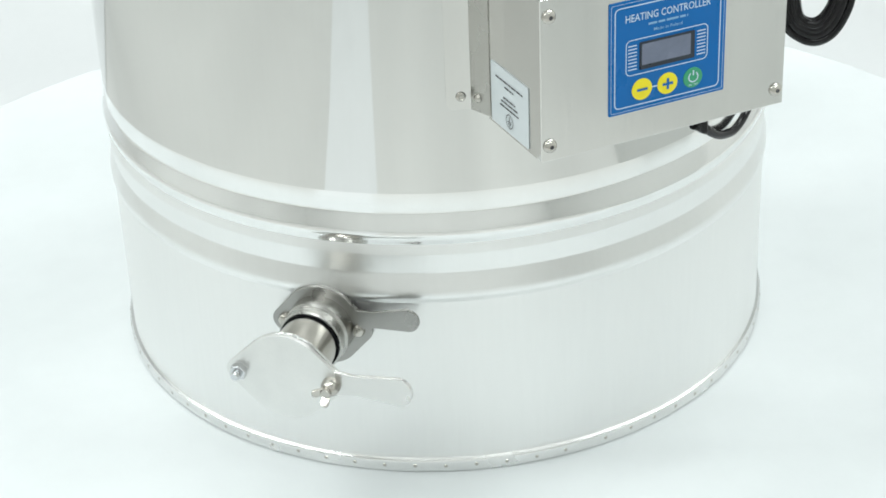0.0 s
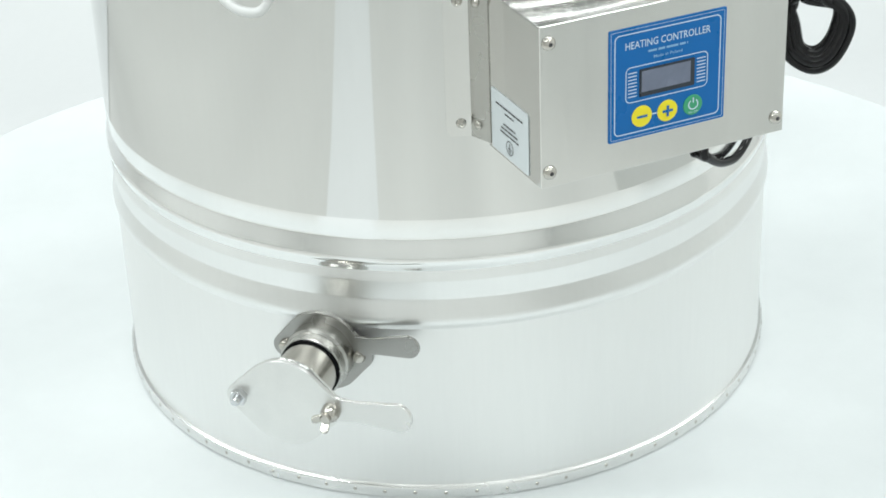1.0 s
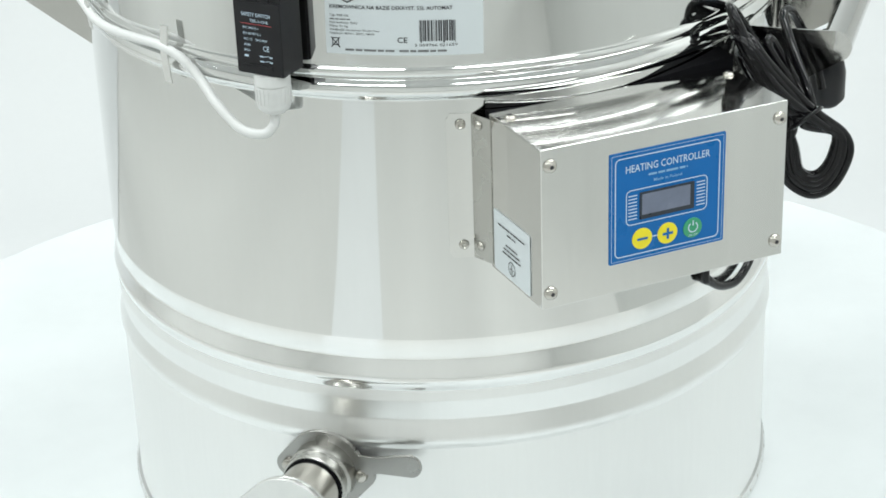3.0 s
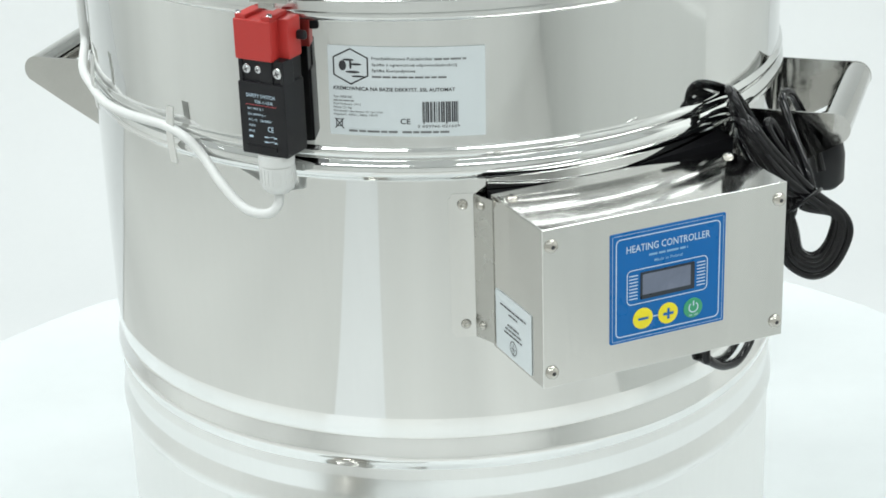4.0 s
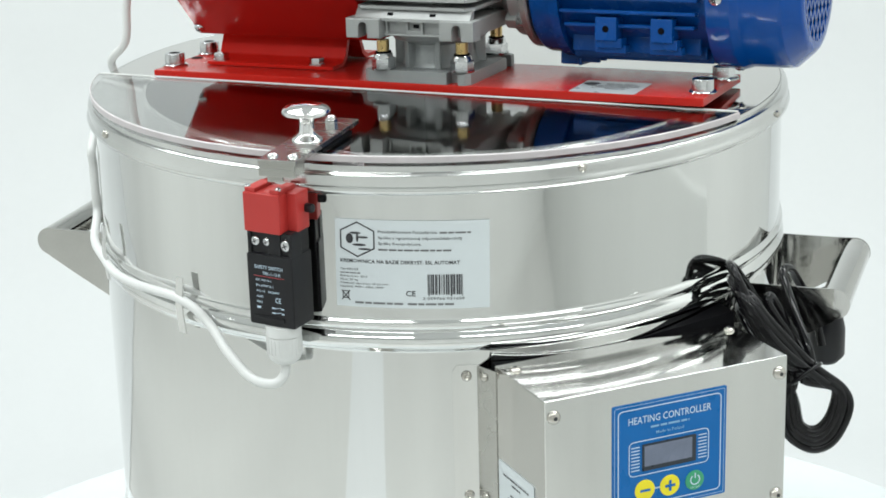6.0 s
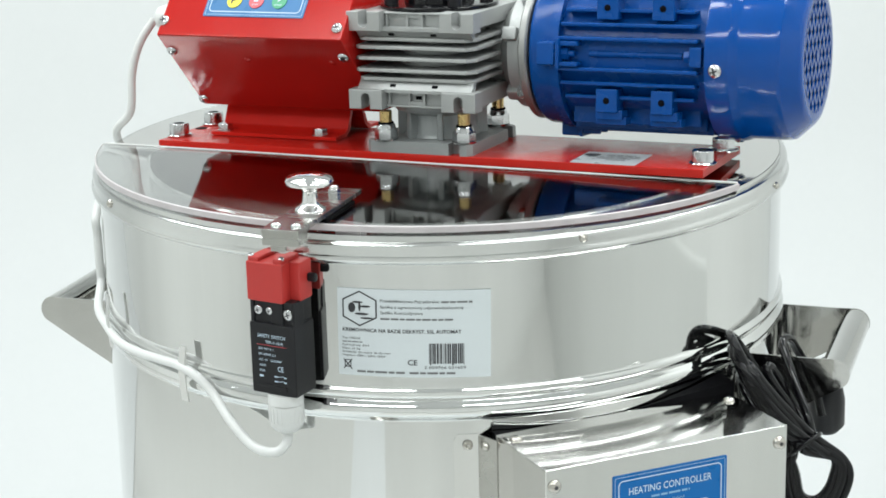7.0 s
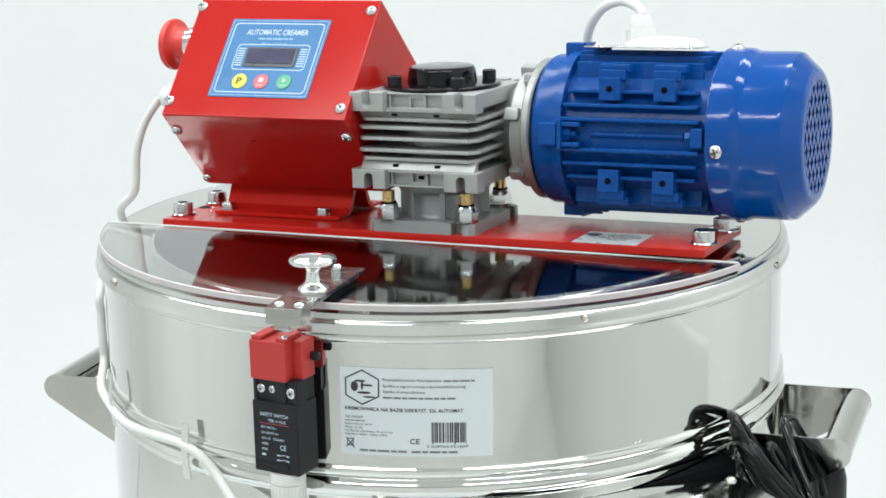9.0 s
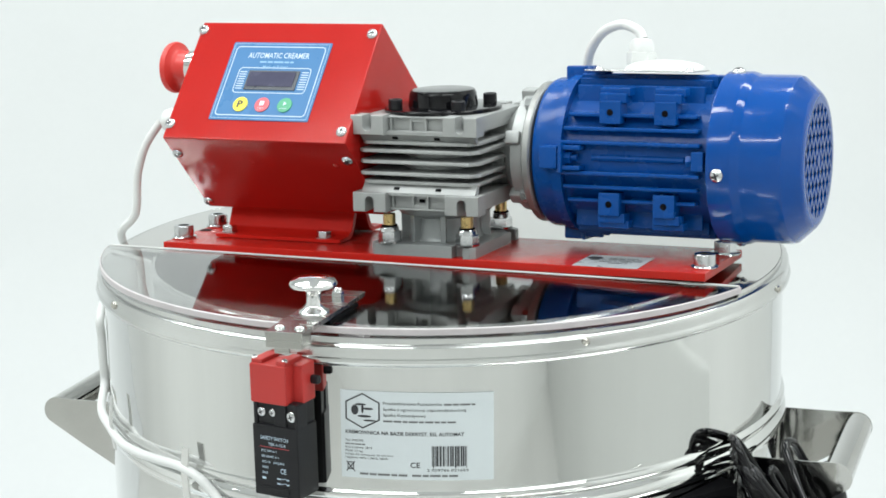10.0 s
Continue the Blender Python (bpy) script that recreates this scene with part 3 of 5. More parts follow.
def socket_bolt(name, parent, m, r=0.0075, h=0.0095):
    bm = bmesh.new()
    lathe(bm, [(r * 0.55, h * 0.55), (r * 0.55, h), (r * 0.92, h), (r, h - 0.0008), (r, 0.001), (r, 0)], 24)
    lathe(bm, [(0, h * 0.55), (r * 0.55, h * 0.55)], 24)
    lathe(bm, [(r * 1.25, 0.0), (r * 1.28, 0.0008), (r * 1.2, 0.0014), (r * 0.9, 0.0015)], 24)
    return part(name, bm, ZINC, parent, "zinc socket-head bolt on a washer", m)


def bridge():
    t = thing("bridge_plate", TOP, "red powder-coated steel bridge plate bolted across the lid", "plate")
    bm = bmesh.new()
    block(bm, 0.4240, 0.0911, 0.0058, pose(0, 0, -0.0029), 0.0007)
    part("plate", bm, RED_PLATE, t)
    # black strip stands in for the shadow between plate and cover
    bm = bmesh.new()
    block(bm, 0.4000, 0.0500, 0.0030, pose(0, 0.0150, -0.0074))
    part("gap_shade", bm, RUBBER_AND_SHADE, t, "black strip for the shade in the gap under the plate")
    for x, y in ((-0.2054, -0.0254), (0.2054, -0.0250), (-0.2060, 0.0272)):
        socket_bolt("bolt", t, pose(x, y, 0.0002))
    bm = bmesh.new()
    lathe(bm, [(0.0105, 0), (0.0108, 0.0012), (0.009, 0.0016), (0, 0.0016)], 24)
    hex_nut(bm, 0.0078, 0.0075, pose(0, 0, 0.0016, 0, 0, 12))
    part("hex_bolt", bm, ZINC, t, "zinc hexagon bolt on a washer", pose(0.2054, 0.0254, 0.0002))
    # flat black disc in place of the dark inside of a bolt hole
    bm = bmesh.new()
    lathe(bm, [(0, 0.0002), (0.0048, 0.0002)], 20)
    part("empty_hole", bm, RUBBER_AND_SHADE, t, m=pose(-0.2055, 0.0070, 0.0001))
    bm = bmesh.new()
    prism(bm, rounded(0.0470, 0.0400, 0.001, 3), 0.0003)
    s = part("rating_foil", bm, MOTOR_PLATE, t, "small pale metal rating foil", pose(0.1400, -0.0250, 0.0001))
    bm = bmesh.new()
    bars(bm, [(-0.006, 0.016, 0.0105), (-0.006, 0.020, 0.0070), (-0.018, 0.021, 0.0025), (-0.010, 0.014, -0.0020), (-0.002, 0.012, -0.0065)], 0.0014, 0.0005)
    bm.faces.new([bm.verts.new((-0.0165 + 0.0065 * math.cos(k * 1.047), 0.0090 + 0.0050 * math.sin(k * 1.047), 0.0005)) for k in range(6)])
    part("print", bm, INK_AND_SHADE, s)


bridge()


# ---- drive: gearbox and motor ----
def gearbox():
    t = thing("worm_gearbox", TOP @ pose(0.0027, -0.0009, 0) @ Matrix.Diagonal((0.953, 1.041, 0.978, 1)), "cast aluminium worm gearbox with cooling fins bolted to the bridge", "gearbox")
    z0 = 0.5062

    bm = bmesh.new()
    out = []
    for k in range(4):  # square foot with a slot in each corner
        a = radians(90 * k)
        ca, sa = math.cos(a), math.sin(a)
        for x, y in ((0.0220, -0.0425), (0.0245, -0.0425), (0.0245, -0.0340), (0.0335, -0.0340), (0.0335, -0.0425), (0.0390, -0.0425), (0.0425, -0.0390), (0.0425, -0.0220)):
            out.append((x * ca - y * sa, x * sa + y * ca))
    prism(bm, out, 0.0085, bevel=0.0010)
    part("foot_flange", bm, ALU_PAINT, t, "grey painted cast foot flange")
    bm = bmesh.new()
    lathe(bm, [(0.0290, 0.008), (0.0270, 0.012), (0.0262, 0.025), (0.0350, 0.0285), (0.0360, 0.0310), (0.0360, 0.0350)], 40)
    neck = part("neck", bm, ALU_PAINT, t, "grey painted ribbed neck")
    bm = bmesh.new()
    block(bm, 0.0045, 0.0110, 0.0230, pose(0, -0.0280, 0.0185), 0.0008)
    rib = part("rib", bm, ALU_PAINT, neck, m=pose(0, 0, 0, 0, 0, 22))
    for k in range(1, 8):
        again(rib, pose(0, 0, 0, 0, 0, 45 * k + 22), neck)
    for x, y in ((-0.0285, -0.0375), (0.0340, -0.0350), (0.0290, 0.0370), (-0.0340, 0.0350)):
        bm = bmesh.new()
        lathe(bm, [(0.0034, -0.0090), (0.0034, 0.0)], 12)
        lathe(bm, [(0.0, 0.0), (0.0090, 0.0), (0.0092, 0.0014), (0.0070, 0.0017), (0, 0.0017)], 22)
        hex_nut(bm, 0.0086, 0.0070, pose(0, 0, 0.0016, 0, 0, 20), 0.0012)
        lathe(bm, [(0.0072, 0.0082), (0.0068, 0.0110), (0.0056, 0.0122), (0.0, 0.0122)], 20)
        n = part("lock_nut", bm, ZINC, t, "zinc lock nut on a washer", pose(x, y, 0.0087))
        bm = bmesh.new()
        lathe(bm, [(0.0046, 0.0118), (0.0046, 0.0212), (0, 0.0212)], 16)
        part("stud", bm, BRASS, n, "yellowish zinc stud")
        bm = bmesh.new()
        lathe(bm, [(0.0044, 0.0121), (0.0060, 0.0121), (0.0056, 0.0130), (0.0044, 0.0132)], 20)
        part("nylon_ring", bm, RUBBER_AND_SHADE, n, "black nylon locking ring")
    # housing: two slabs with corner pads, and fins between
    for zc, flip in ((0.5462 - z0, 1), (0.6030 - z0, -1)):
        bm = bmesh.new()
        block(bm, 0.0930, 0.0830, 0.0120, pose(0, 0.0015, zc), 0.0012)
        # sloping shoulder towards the fins
        prism(bm, [(-0.0400, 0.0050), (-0.0468, 0.0050), (-0.0468, 0.0072), (-0.0410, 0.0135), (-0.0380, 0.0135)], 0.0920, pose(0, 0, zc) @ Matrix(((0, 0, 1, -0.0460), (1, 0, 0, 0), (0, flip, 0, 0), (0, 0, 0, 1))))
        # raised borders of the fields between the pads
        for z in (-0.0052, 0.0052):
            block(bm, 0.0500, 0.0050, 0.0016, pose(0, -0.0415, zc + z), 0.0006)
        for x in (-0.0225, -0.0060, 0.0060, 0.0225):
            block(bm, 0.0022, 0.0040, 0.0110, pose(x, -0.0410, zc), 0.0007)
        block(bm, 0.0110, 0.0026, 0.0030, pose(0, -0.0412, zc - flip * 0.0032), 0.0006)
        part("housing_slab", bm, ALU, t)
        for sx in (-1, 1):
            for sy in (-1, 1):
                bm = bmesh.new()
                # a pad with an open slot for a bolt
                s = flip
                o = [(-0.0135, -0.0070 * s), (-0.0035, -0.0070 * s), (-0.0035, 0.0010 * s)]
                o += [(-0.0035 * math.cos(radians(q)), (0.0010 + 0.0035 * math.sin(radians(q))) * s) for q in range(30, 180, 30)]
                o += [(0.0035, 0.0010 * s), (0.0035, -0.0070 * s), (0.0135, -0.0070 * s), (0.0135, 0.0072 * s), (-0.0135, 0.0072 * s)]
                prism(bm, o, 0.0125, pose(sx * 0.0375, sy * 0.0512, zc) @ (FACE if sy < 0 else pose(0, 0, 0, 90, 0, 180)) @ pose(0, 0, -0.0120), 0.0006)
                part("mounting_pad", bm, ALU, t, "milled pad with an open slot")
        # small black blocks paint the shade of slots that are not cut
        for x in (-0.018, 0.016):
            bm = bmesh.new()
            block(bm, 0.0046, 0.0012, 0.0024, pose(x, -0.0444, zc + flip * 0.0098, flip * -42, 0, 0), 0.0004)
            part("slot_mark", bm, RUBBER_AND_SHADE, t)
        if flip > 0:
            bm = bmesh.new()
            block(bm, 0.0046, 0.0008, 0.0026, pose(0.0005, -0.0402, zc + 0.0008), 0.0003)
            part("slot_mark", bm, RUBBER_AND_SHADE, t)
    bm = bmesh.new()
    lathe(bm, [(0, 0.042), (0.0300, 0.042), (0.0300, 0.095), (0, 0.095)], 40)
    block(bm, 0.0620, 0.0500, 0.0500, pose(0, 0.016, 0.0690), 0.004)
    part("core", bm, ALU, t)
    for k, z in enumerate((0.5606, 0.5672, 0.5757, 0.5838, 0.5896)):
        bm = bmesh.new()
        w, front = (0.0960, -0.0465) if 0 < k < 4 else (0.0925, -0.0440)
        prism(bm, [(-w / 2 + 0.004, front), (w / 2 - 0.006, front), (w / 2, front + 0.0075), (w / 2, 0.040), (-w / 2, 0.040), (-w / 2, front + 0.0035)], 0.0025, pose(0, 0, z - z0 - 0.0013), 0.0008)
        part("fin", bm, ALU, t)
    bm = bmesh.new()
    lathe(bm, [(0.0440, 0.1030), (0.0440, 0.1052), (0.0430, 0.1060), (0.0262, 0.1064), (0.0252, 0.1150), (0.0238, 0.1176), (0.0220, 0.1182), (0, 0.1182)], 48)
    part("seal_cap", bm, CABLE_BLACK, t, "round black plastic cap")
    for a in (-137, -47, 43, 133):
        bm = bmesh.new()
        r = 0.0370
        lathe(bm, [(0.0028, 0.0048), (0.0028, 0.0068), (0.0046, 0.0068), (0.0052, 0.0062), (0.0052, 0.0), (0, 0.0)], 18)
        lathe(bm, [(0, 0.0048), (0.0028, 0.0048)], 18)
        part("cap_bolt", bm, BLACK, t, "black socket-head bolt", pose(r * math.cos(radians(a)), r * math.sin(radians(a)), 0.1060))
    # worm housing that carries the motor
    ax = pose(0, 0.0370, 0.0686, 0, 90, 0)
    bm = bmesh.new()
    lathe(bm, [(0, -0.052), (0.0270, -0.052), (0.0290, -0.045), (0.0290, 0.030), (0.0310, 0.046), (0.0400, 0.0545), (0.0445, 0.0570), (0.0450, 0.0690), (0, 0.0690)], 40, ax)
    for k in range(6):
        block(bm, 0.0100, 0.0100, 0.0120, ax @ pose(0, 0, 0, 0, 0, 60 * k + 10) @ pose(0.0435, 0, 0.0590), 0.0020)
    block(bm, 0.0900, 0.0220, 0.0160, pose(0.006, 0.043, 0.0885), 0.003)
    part("worm_housing", bm, ALU, t)
    bm = bmesh.new()
    lathe(bm, [(0.030, 0.0680), (0.0500, 0.0680), (0.0522, 0.0696), (0.0522, 0.0738), (0.0508, 0.0750), (0.03, 0.0750)], 64, ax)
    part("motor_flange", bm, ALU_DULL, t, "round cast motor flange")
    for k in range(4):
        bm = bmesh.new()
        hex_nut(bm, 0.0050, 0.0050)
        part("flange_bolt", bm, ZINC, t, m=ax @ pose(0, 0, 0, 0, 0, 90 * k + 35) @ pose(0.0470, 0, 0.0640))


gearbox()


def motor():
    m = TOP @ pose(0.0019, 0.0376, 0.0671, -4.2, 0, 0) @ Matrix.Diagonal((0.981, 0.984, 0.984, 1))
    t = thing("electric_motor", m, "blue painted finned electric motor flanged to the gearbox", "motor")
    ax = pose(0, 0, 0, 0, 90, 0)  # turned about the motor's own axis, which runs along x
    bm = bmesh.new()
    lathe(bm, [(0.020, 0.0752), (0.0520, 0.0752), (0.0536, 0.0762), (0.0548, 0.0790), (0.0552, 0.0910), (0.0575, 0.0918), (0.0578, 0.0990), (0.040, 0.0990)], 64, ax)
    part("end_shield", bm, BLUE_CAST, t)
    for k in range(4):  # lugs of the end shield with their tie bolts
        a = 90 * k
        bm = bmesh.new()
        block(bm, 0.0140, 0.0165, 0.0150, pose(0, 0, 0, a, 0, 0) @ pose(0.0915, 0, 0.0560), 0.0015)
        block(bm, 0.0030, 0.0215, 0.0165, pose(0, 0, 0, a, 0, 0) @ pose(0.1005, 0, 0.0555), 0.0010)
        for dy in (-0.0072, 0.0072):
            block(bm, 0.0140, 0.0034, 0.0140, pose(0, 0, 0, a, 0, 0) @ pose(0.1080, dy, 0.0545), 0.0008)
        g = part("lug", bm, BLUE_CAST, t)
        bm = bmesh.new()
        hex_nut(bm, 0.0048, 0.0050, pose(0.1020, 0, 0, a, 0, 0) @ pose(0, 0, 0.0550, 0, 90, 0))
        lathe(bm, [(0.0026, 0), (0.0026, 0.0090), (0, 0.0092)], 12, pose(0.1020, 0, 0, a, 0, 0) @ pose(0, 0, 0.0550, 0, 90, 0))
        part("tie_bolt", bm, BLUE_CAST, g)
        bm = bmesh.new()
        block(bm, 0.0090, 0.0140, 0.0110, pose(0, 0, 0, a, 0, 0) @ pose(0.2000, 0, 0.0530), 0.0012)
        hex_nut(bm, 0.0044, 0.0040, pose(0.1955, 0, 0, a, 0, 0) @ pose(0, 0, 0.0545, 0, -90, 0))
        part("rear_lug", bm, BLUE_CAST, t)
    bm = bmesh.new()
    lathe(bm, [(0.0480, 0.0940), (0.0505, 0.0960), (0.0505, 0.2060), (0.0480, 0.2075)], 64, ax)
    part("stator", bm, BLUE_CAST, t)
    # straight fins, in four quadrants
    for q in range(4):
        for k in range(-3, 4):
            if k == 0:
                continue
            off = k * 0.0098 + (0.001 if k > 0 else -0.001)
            reach = math.sqrt(0.0592 ** 2 - off * off)
            inner = math.sqrt(0.0500 ** 2 - off * off)
            bm = bmesh.new()
            block(bm, 0.1070 - 0.004 * abs(k), 0.0027, reach - inner + 0.003, pose(0, 0, 0, 90 * q, 0, 0) @ pose(0.1500, off, (reach + inner) / 2 - 0.0015), 0.0006, 1)
            part("fin", bm, BLUE_CAST, t)
        bm = bmesh.new()
        tube(bm, [Vector((0.121, 0, 0.0512)), Vector((0.155, 0, 0.0512)), Vector((0.189, 0, 0.0512))], 0.0022, 8, 4)
        put(bm, bm.verts[:], pose(0, 0, 0, 90 * q, 0, 0))
        part("core_rib", bm, BLUE_CAST, t)
    # foot pads on the four shoulders, with tapped holes
    for a in (45, 135, 225, 315):
        for x in (0.1350, 0.1755):
            sy = -1 if a in (45, 135) else 1
            up = 1 if a in (45, 315) else -1
            bm = bmesh.new()
            block(bm, 0.0160, 0.0150, 0.0165, pose(x, sy * 0.0475, up * 0.0325), 0.0010)
            block(bm, 0.0200, 0.0130, 0.0070, pose(x + 0.0010, sy * 0.0455, up * 0.0425), 0.0010)
            block(bm, 0.0230, 0.0110, 0.0060, pose(x + 0.0015, sy * 0.0430, up * 0.0470), 0.0012)
            pad = part("foot_pad", bm, BLUE_CAST, t, "square cast pad with a tapped hole")
            # the bore's shade is a flat black disc on the pad
            bm = bmesh.new()
            lathe(bm, [(0, 0.0003), (0.0020, 0.0003), (0.0024, 0.0)], 16)
            part("tapped_hole", bm, RUBBER_AND_SHADE, pad, m=pose(x, sy * 0.0551, up * 0.0325, 90 if sy < 0 else -90, 0, 0))
    # fan cowl
    bm = bmesh.new()
    prof = [(0.0596, 0.2072), (0.0612, 0.2072), (0.0616, 0.2080), (0.0616, 0.2230), (0.0612, 0.2250), (0.0598, 0.2285), (0.0596, 0.2310), (0.0596, 0.2560),
            (0.0588, 0.2592), (0.0492, 0.2695), (0.0468, 0.2712), (0.0440, 0.2716), (0.0400, 0.2716), (0.0400, 0.2704), (0.0435, 0.2704), (0.0470, 0.2690), (0.0578, 0.2585), (0.0584, 0.2120), (0.0596, 0.2072)]
    lathe(bm, prof, 96, ax)
    cowl = part("fan_cowl", bm, BLUE, t, "smooth blue sheet fan cowl", angle=28)
    # grille: crossed bars inside the round face
    bm = bmesh.new()
    for sgn in (-1, 1):
        for k in range(-4, 5):
            d = k * 0.0092
            half = math.sqrt(max(0.0402 ** 2 - d * d, 0))
            if half > 0.004:
                block(bm, 0.0011, 0.0026, 2 * half, pose(0.2711, 0, 0, sgn * 32, 0, 0) @ pose(0, d, 0))
    lathe(bm, [(0, 0.2707), (0.004, 0.2707), (0.004, 0.2718), (0, 0.2718)], 24, ax)
    part("grille", bm, BLUE, cowl)
    bm = bmesh.new()
    lathe(bm, [(0, 0.262), (0.036, 0.262), (0.036, 0.266), (0, 0.266)], 32, ax)
    part("fan_rotor", bm, RUBBER_AND_SHADE, t)
    for a in (8, 98, 188, 278):
        s = pan_screw("cowl_screw", t, pose(0.2150, 0, 0, a, 0, 0) @ pose(0, -0.0616, 0), 0.0050, 0.0030, "steel cross-head screw with a washer")
    # nameplate and terminal cover on top
    bm = bmesh.new()
    block(bm, 0.0820, 0.0380, 0.0010, pose(0.1480, -0.0120, 0.0612), 0.0003)
    npl = part("nameplate", bm, SHEET, t, "thin aluminium nameplate")
    for x in (0.1150, 0.1830):
        bm = bmesh.new()
        lathe(bm, [(0, 0.0022), (0.0020, 0.0018), (0.0030, 0.0)], 14)
        part("rivet", bm, ZINC, npl, m=pose(x, -0.0220, 0.0617))
    bm = bmesh.new()
    lathe(bm, [(0, 0.0085), (0.010, 0.0081), (0.020, 0.0062), (0.0255, 0.0034), (0.0270, 0.0), (0, 0.0)], 36, pose(0.1530, 0.0160, 0.0600) @ Matrix.Diagonal((1.15, 0.9, 1, 1)))
    part("terminal_cover", bm, WHITE_PLASTIC, t, "low white plastic terminal cover")
    bm = bmesh.new()
    lathe(bm, [(0, -0.002), (0.0098, -0.002), (0.0098, 0.0), (0.0092, 0.001), (0.0092, 0.0015)], 24)
    hex_nut(bm, 0.0112, 0.0095, pose(0, 0, 0.0015, 0, 0, 10), 0.001)
    lathe(bm, [(0.0092, 0.0110), (0.0090, 0.0160), (0.0070, 0.0200), (0.0045, 0.0208), (0, 0.0208)], 24)
    part("cable_gland", bm, WHITE_PLASTIC, t, "white plastic cable gland", pose(0.1330, 0.0200, 0.0630))
    bm = bmesh.new()
    tube(bm, [(0.1340, 0.0200, 0.0830), (0.1290, 0.0215, 0.0895), (0.1150, 0.0260, 0.0935), (0.0980, 0.0310, 0.0870), (0.0860, 0.0370, 0.0700), (0.0830, 0.0450, 0.0450), (0.0800, 0.0560, 0.0180), (0.0620, 0.0680, 0.0020), (0.020, 0.0720, -0.004), (-0.030, 0.0640, -0.004), (-0.0520, 0.0450, -0.002)], 0.0037, 14)
    part("motor_lead", bm, WHITE_PLASTIC, t, "white round cable looping from the gland")


motor()


# ---- red control box ----
def membrane(parent, base, w, h, foil, title, title_w, keys, lcd, line_wide, glass):
    """A printed membrane panel: foil, border line, title, display, keys. base stands it on its face."""
    bm = bmesh.new()
    prism(bm, rounded(w, h, 0.0010, 3), 0.0004)
    p = part("membrane_panel", bm, foil, parent, "blue printed membrane panel with a display and round keys", base)
    bm = bmesh.new()
    frame_outline(bm, w - 0.0075, h - 0.0075, 0.0035, 0.0007, 0.0006)
    frame_outline(bm, w - 0.0028, h - 0.0028, 0.0010, 0.00025, 0.0006)
    part("border_line", bm, PRINT, p)
    flat = Matrix.Identity(4)
    write("title", title, title_w, 0.0048, 0, h / 2 - 0.0118, PRINT, p, 0.004, 0.0006, flat)
    bm = bmesh.new()
    bars(bm, [(-line_wide / 2, line_wide / 2, h / 2 - 0.0176)], 0.0014, 0.0006)
    part("maker_line", bm, PRINT_DIM, p)
    write("origin_line", "Made in Poland", line_wide * 0.72, 0.0020, 0, h / 2 - 0.0218, PRINT_DIM, p, 0.01, 0.0006, flat)
    lx, ly, lw, lh = lcd
    bm = bmesh.new()
    frame_outline(bm, lw + 0.0190, lh + 0.0055, 0.0035, 0.0006, 0.0006, lx, ly)
    for k in range(8):
        for sx in (-1, 1):
            x = lx + sx * (lw / 2 + 0.0048)
            y = ly + (k - 3.5) * lh / 8.2
            bm.faces.new([bm.verts.new((x + a, y + b, 0.0006)) for a, b in ((-0.0030, -0.00035), (0.0030, -0.00035), (0.0030, 0.00035), (-0.0030, 0.00035))])
    part("display_border", bm, PRINT, p)
    bm = bmesh.new()
    prism(bm, rounded(lw, lh, 0.0005, 3, lx, ly), 0.0009)
    part("display_bezel", bm, LCD_RIM, p)
    bm = bmesh.new()
    prism(bm, rounded(lw - 0.0044, lh - 0.0044, 0.0004, 3, lx - 0.0008, ly + 0.0008), 0.0012)
    part("display", bm, glass, p, "unlit display glass")
    for cx, cy, r, mat, mark in keys:
        bm = bmesh.new()
        lathe(bm, [(r, 0.0004), (r, 0.0009), (r * 0.93, 0.0011), (0, 0.0011)], 32, pose(cx, cy, 0))
        part("key", bm, mat, p)
        if mark in "P+-":
            write("key_mark", mark, {"P": r * 0.75, "+": r * 1.05, "-": r * 1.05}[mark], {"P": r * 0.95, "+": r * 1.05, "-": r * 0.22}[mark], cx, cy, INK_AND_SHADE if mark == "P" else PANEL, p, 0.02, 0.0014, flat)
        elif mark == "power":
            bm = bmesh.new()
            for k in range(24):
                a, b = radians(125 + 290 * k / 24), radians(125 + 290 * (k + 1) / 24)
                bm.faces.new([bm.verts.new((cx + q * math.cos(s), cy + 0.0006 + q * math.sin(s), 0.0014)) for q, s in ((r * 0.42, a), (r * 0.54, a), (r * 0.54, b), (r * 0.42, b))])
            block(bm, r * 0.12, r * 0.5, 0.0002, pose(cx, cy + r * 0.5, 0.0014))
            part("key_mark", bm, PRINT, p)
            write("key_mark", "ON / OFF", r * 1.0, r * 0.2, cx, cy - r * 0.68, PRINT, p, 0, 0.0014, flat)
        elif mark == "stop":
            bm = bmesh.new()
            block(bm, r * 0.6, r * 0.6, 0.0002, pose(cx, cy + r * 0.15, 0.0014))
            part("key_mark", bm, PRINT, p)
            write("key_mark", "STOP", r * 0.9, r * 0.24, cx, cy - r * 0.55, PRINT, p, 0, 0.0014, flat)
        else:
            bm = bmesh.new()
            bm.faces.new([bm.verts.new((cx + a * r, cy + b * r, 0.0014)) for a, b in ((-0.15, -0.15), (0.28, 0.17), (-0.15, 0.48))])
            part("key_mark", bm, PRINT, p)
            write("key_mark", "START", r * 1.0, r * 0.24, cx, cy - r * 0.55, PRINT, p, 0, 0.0014, flat)
    return p


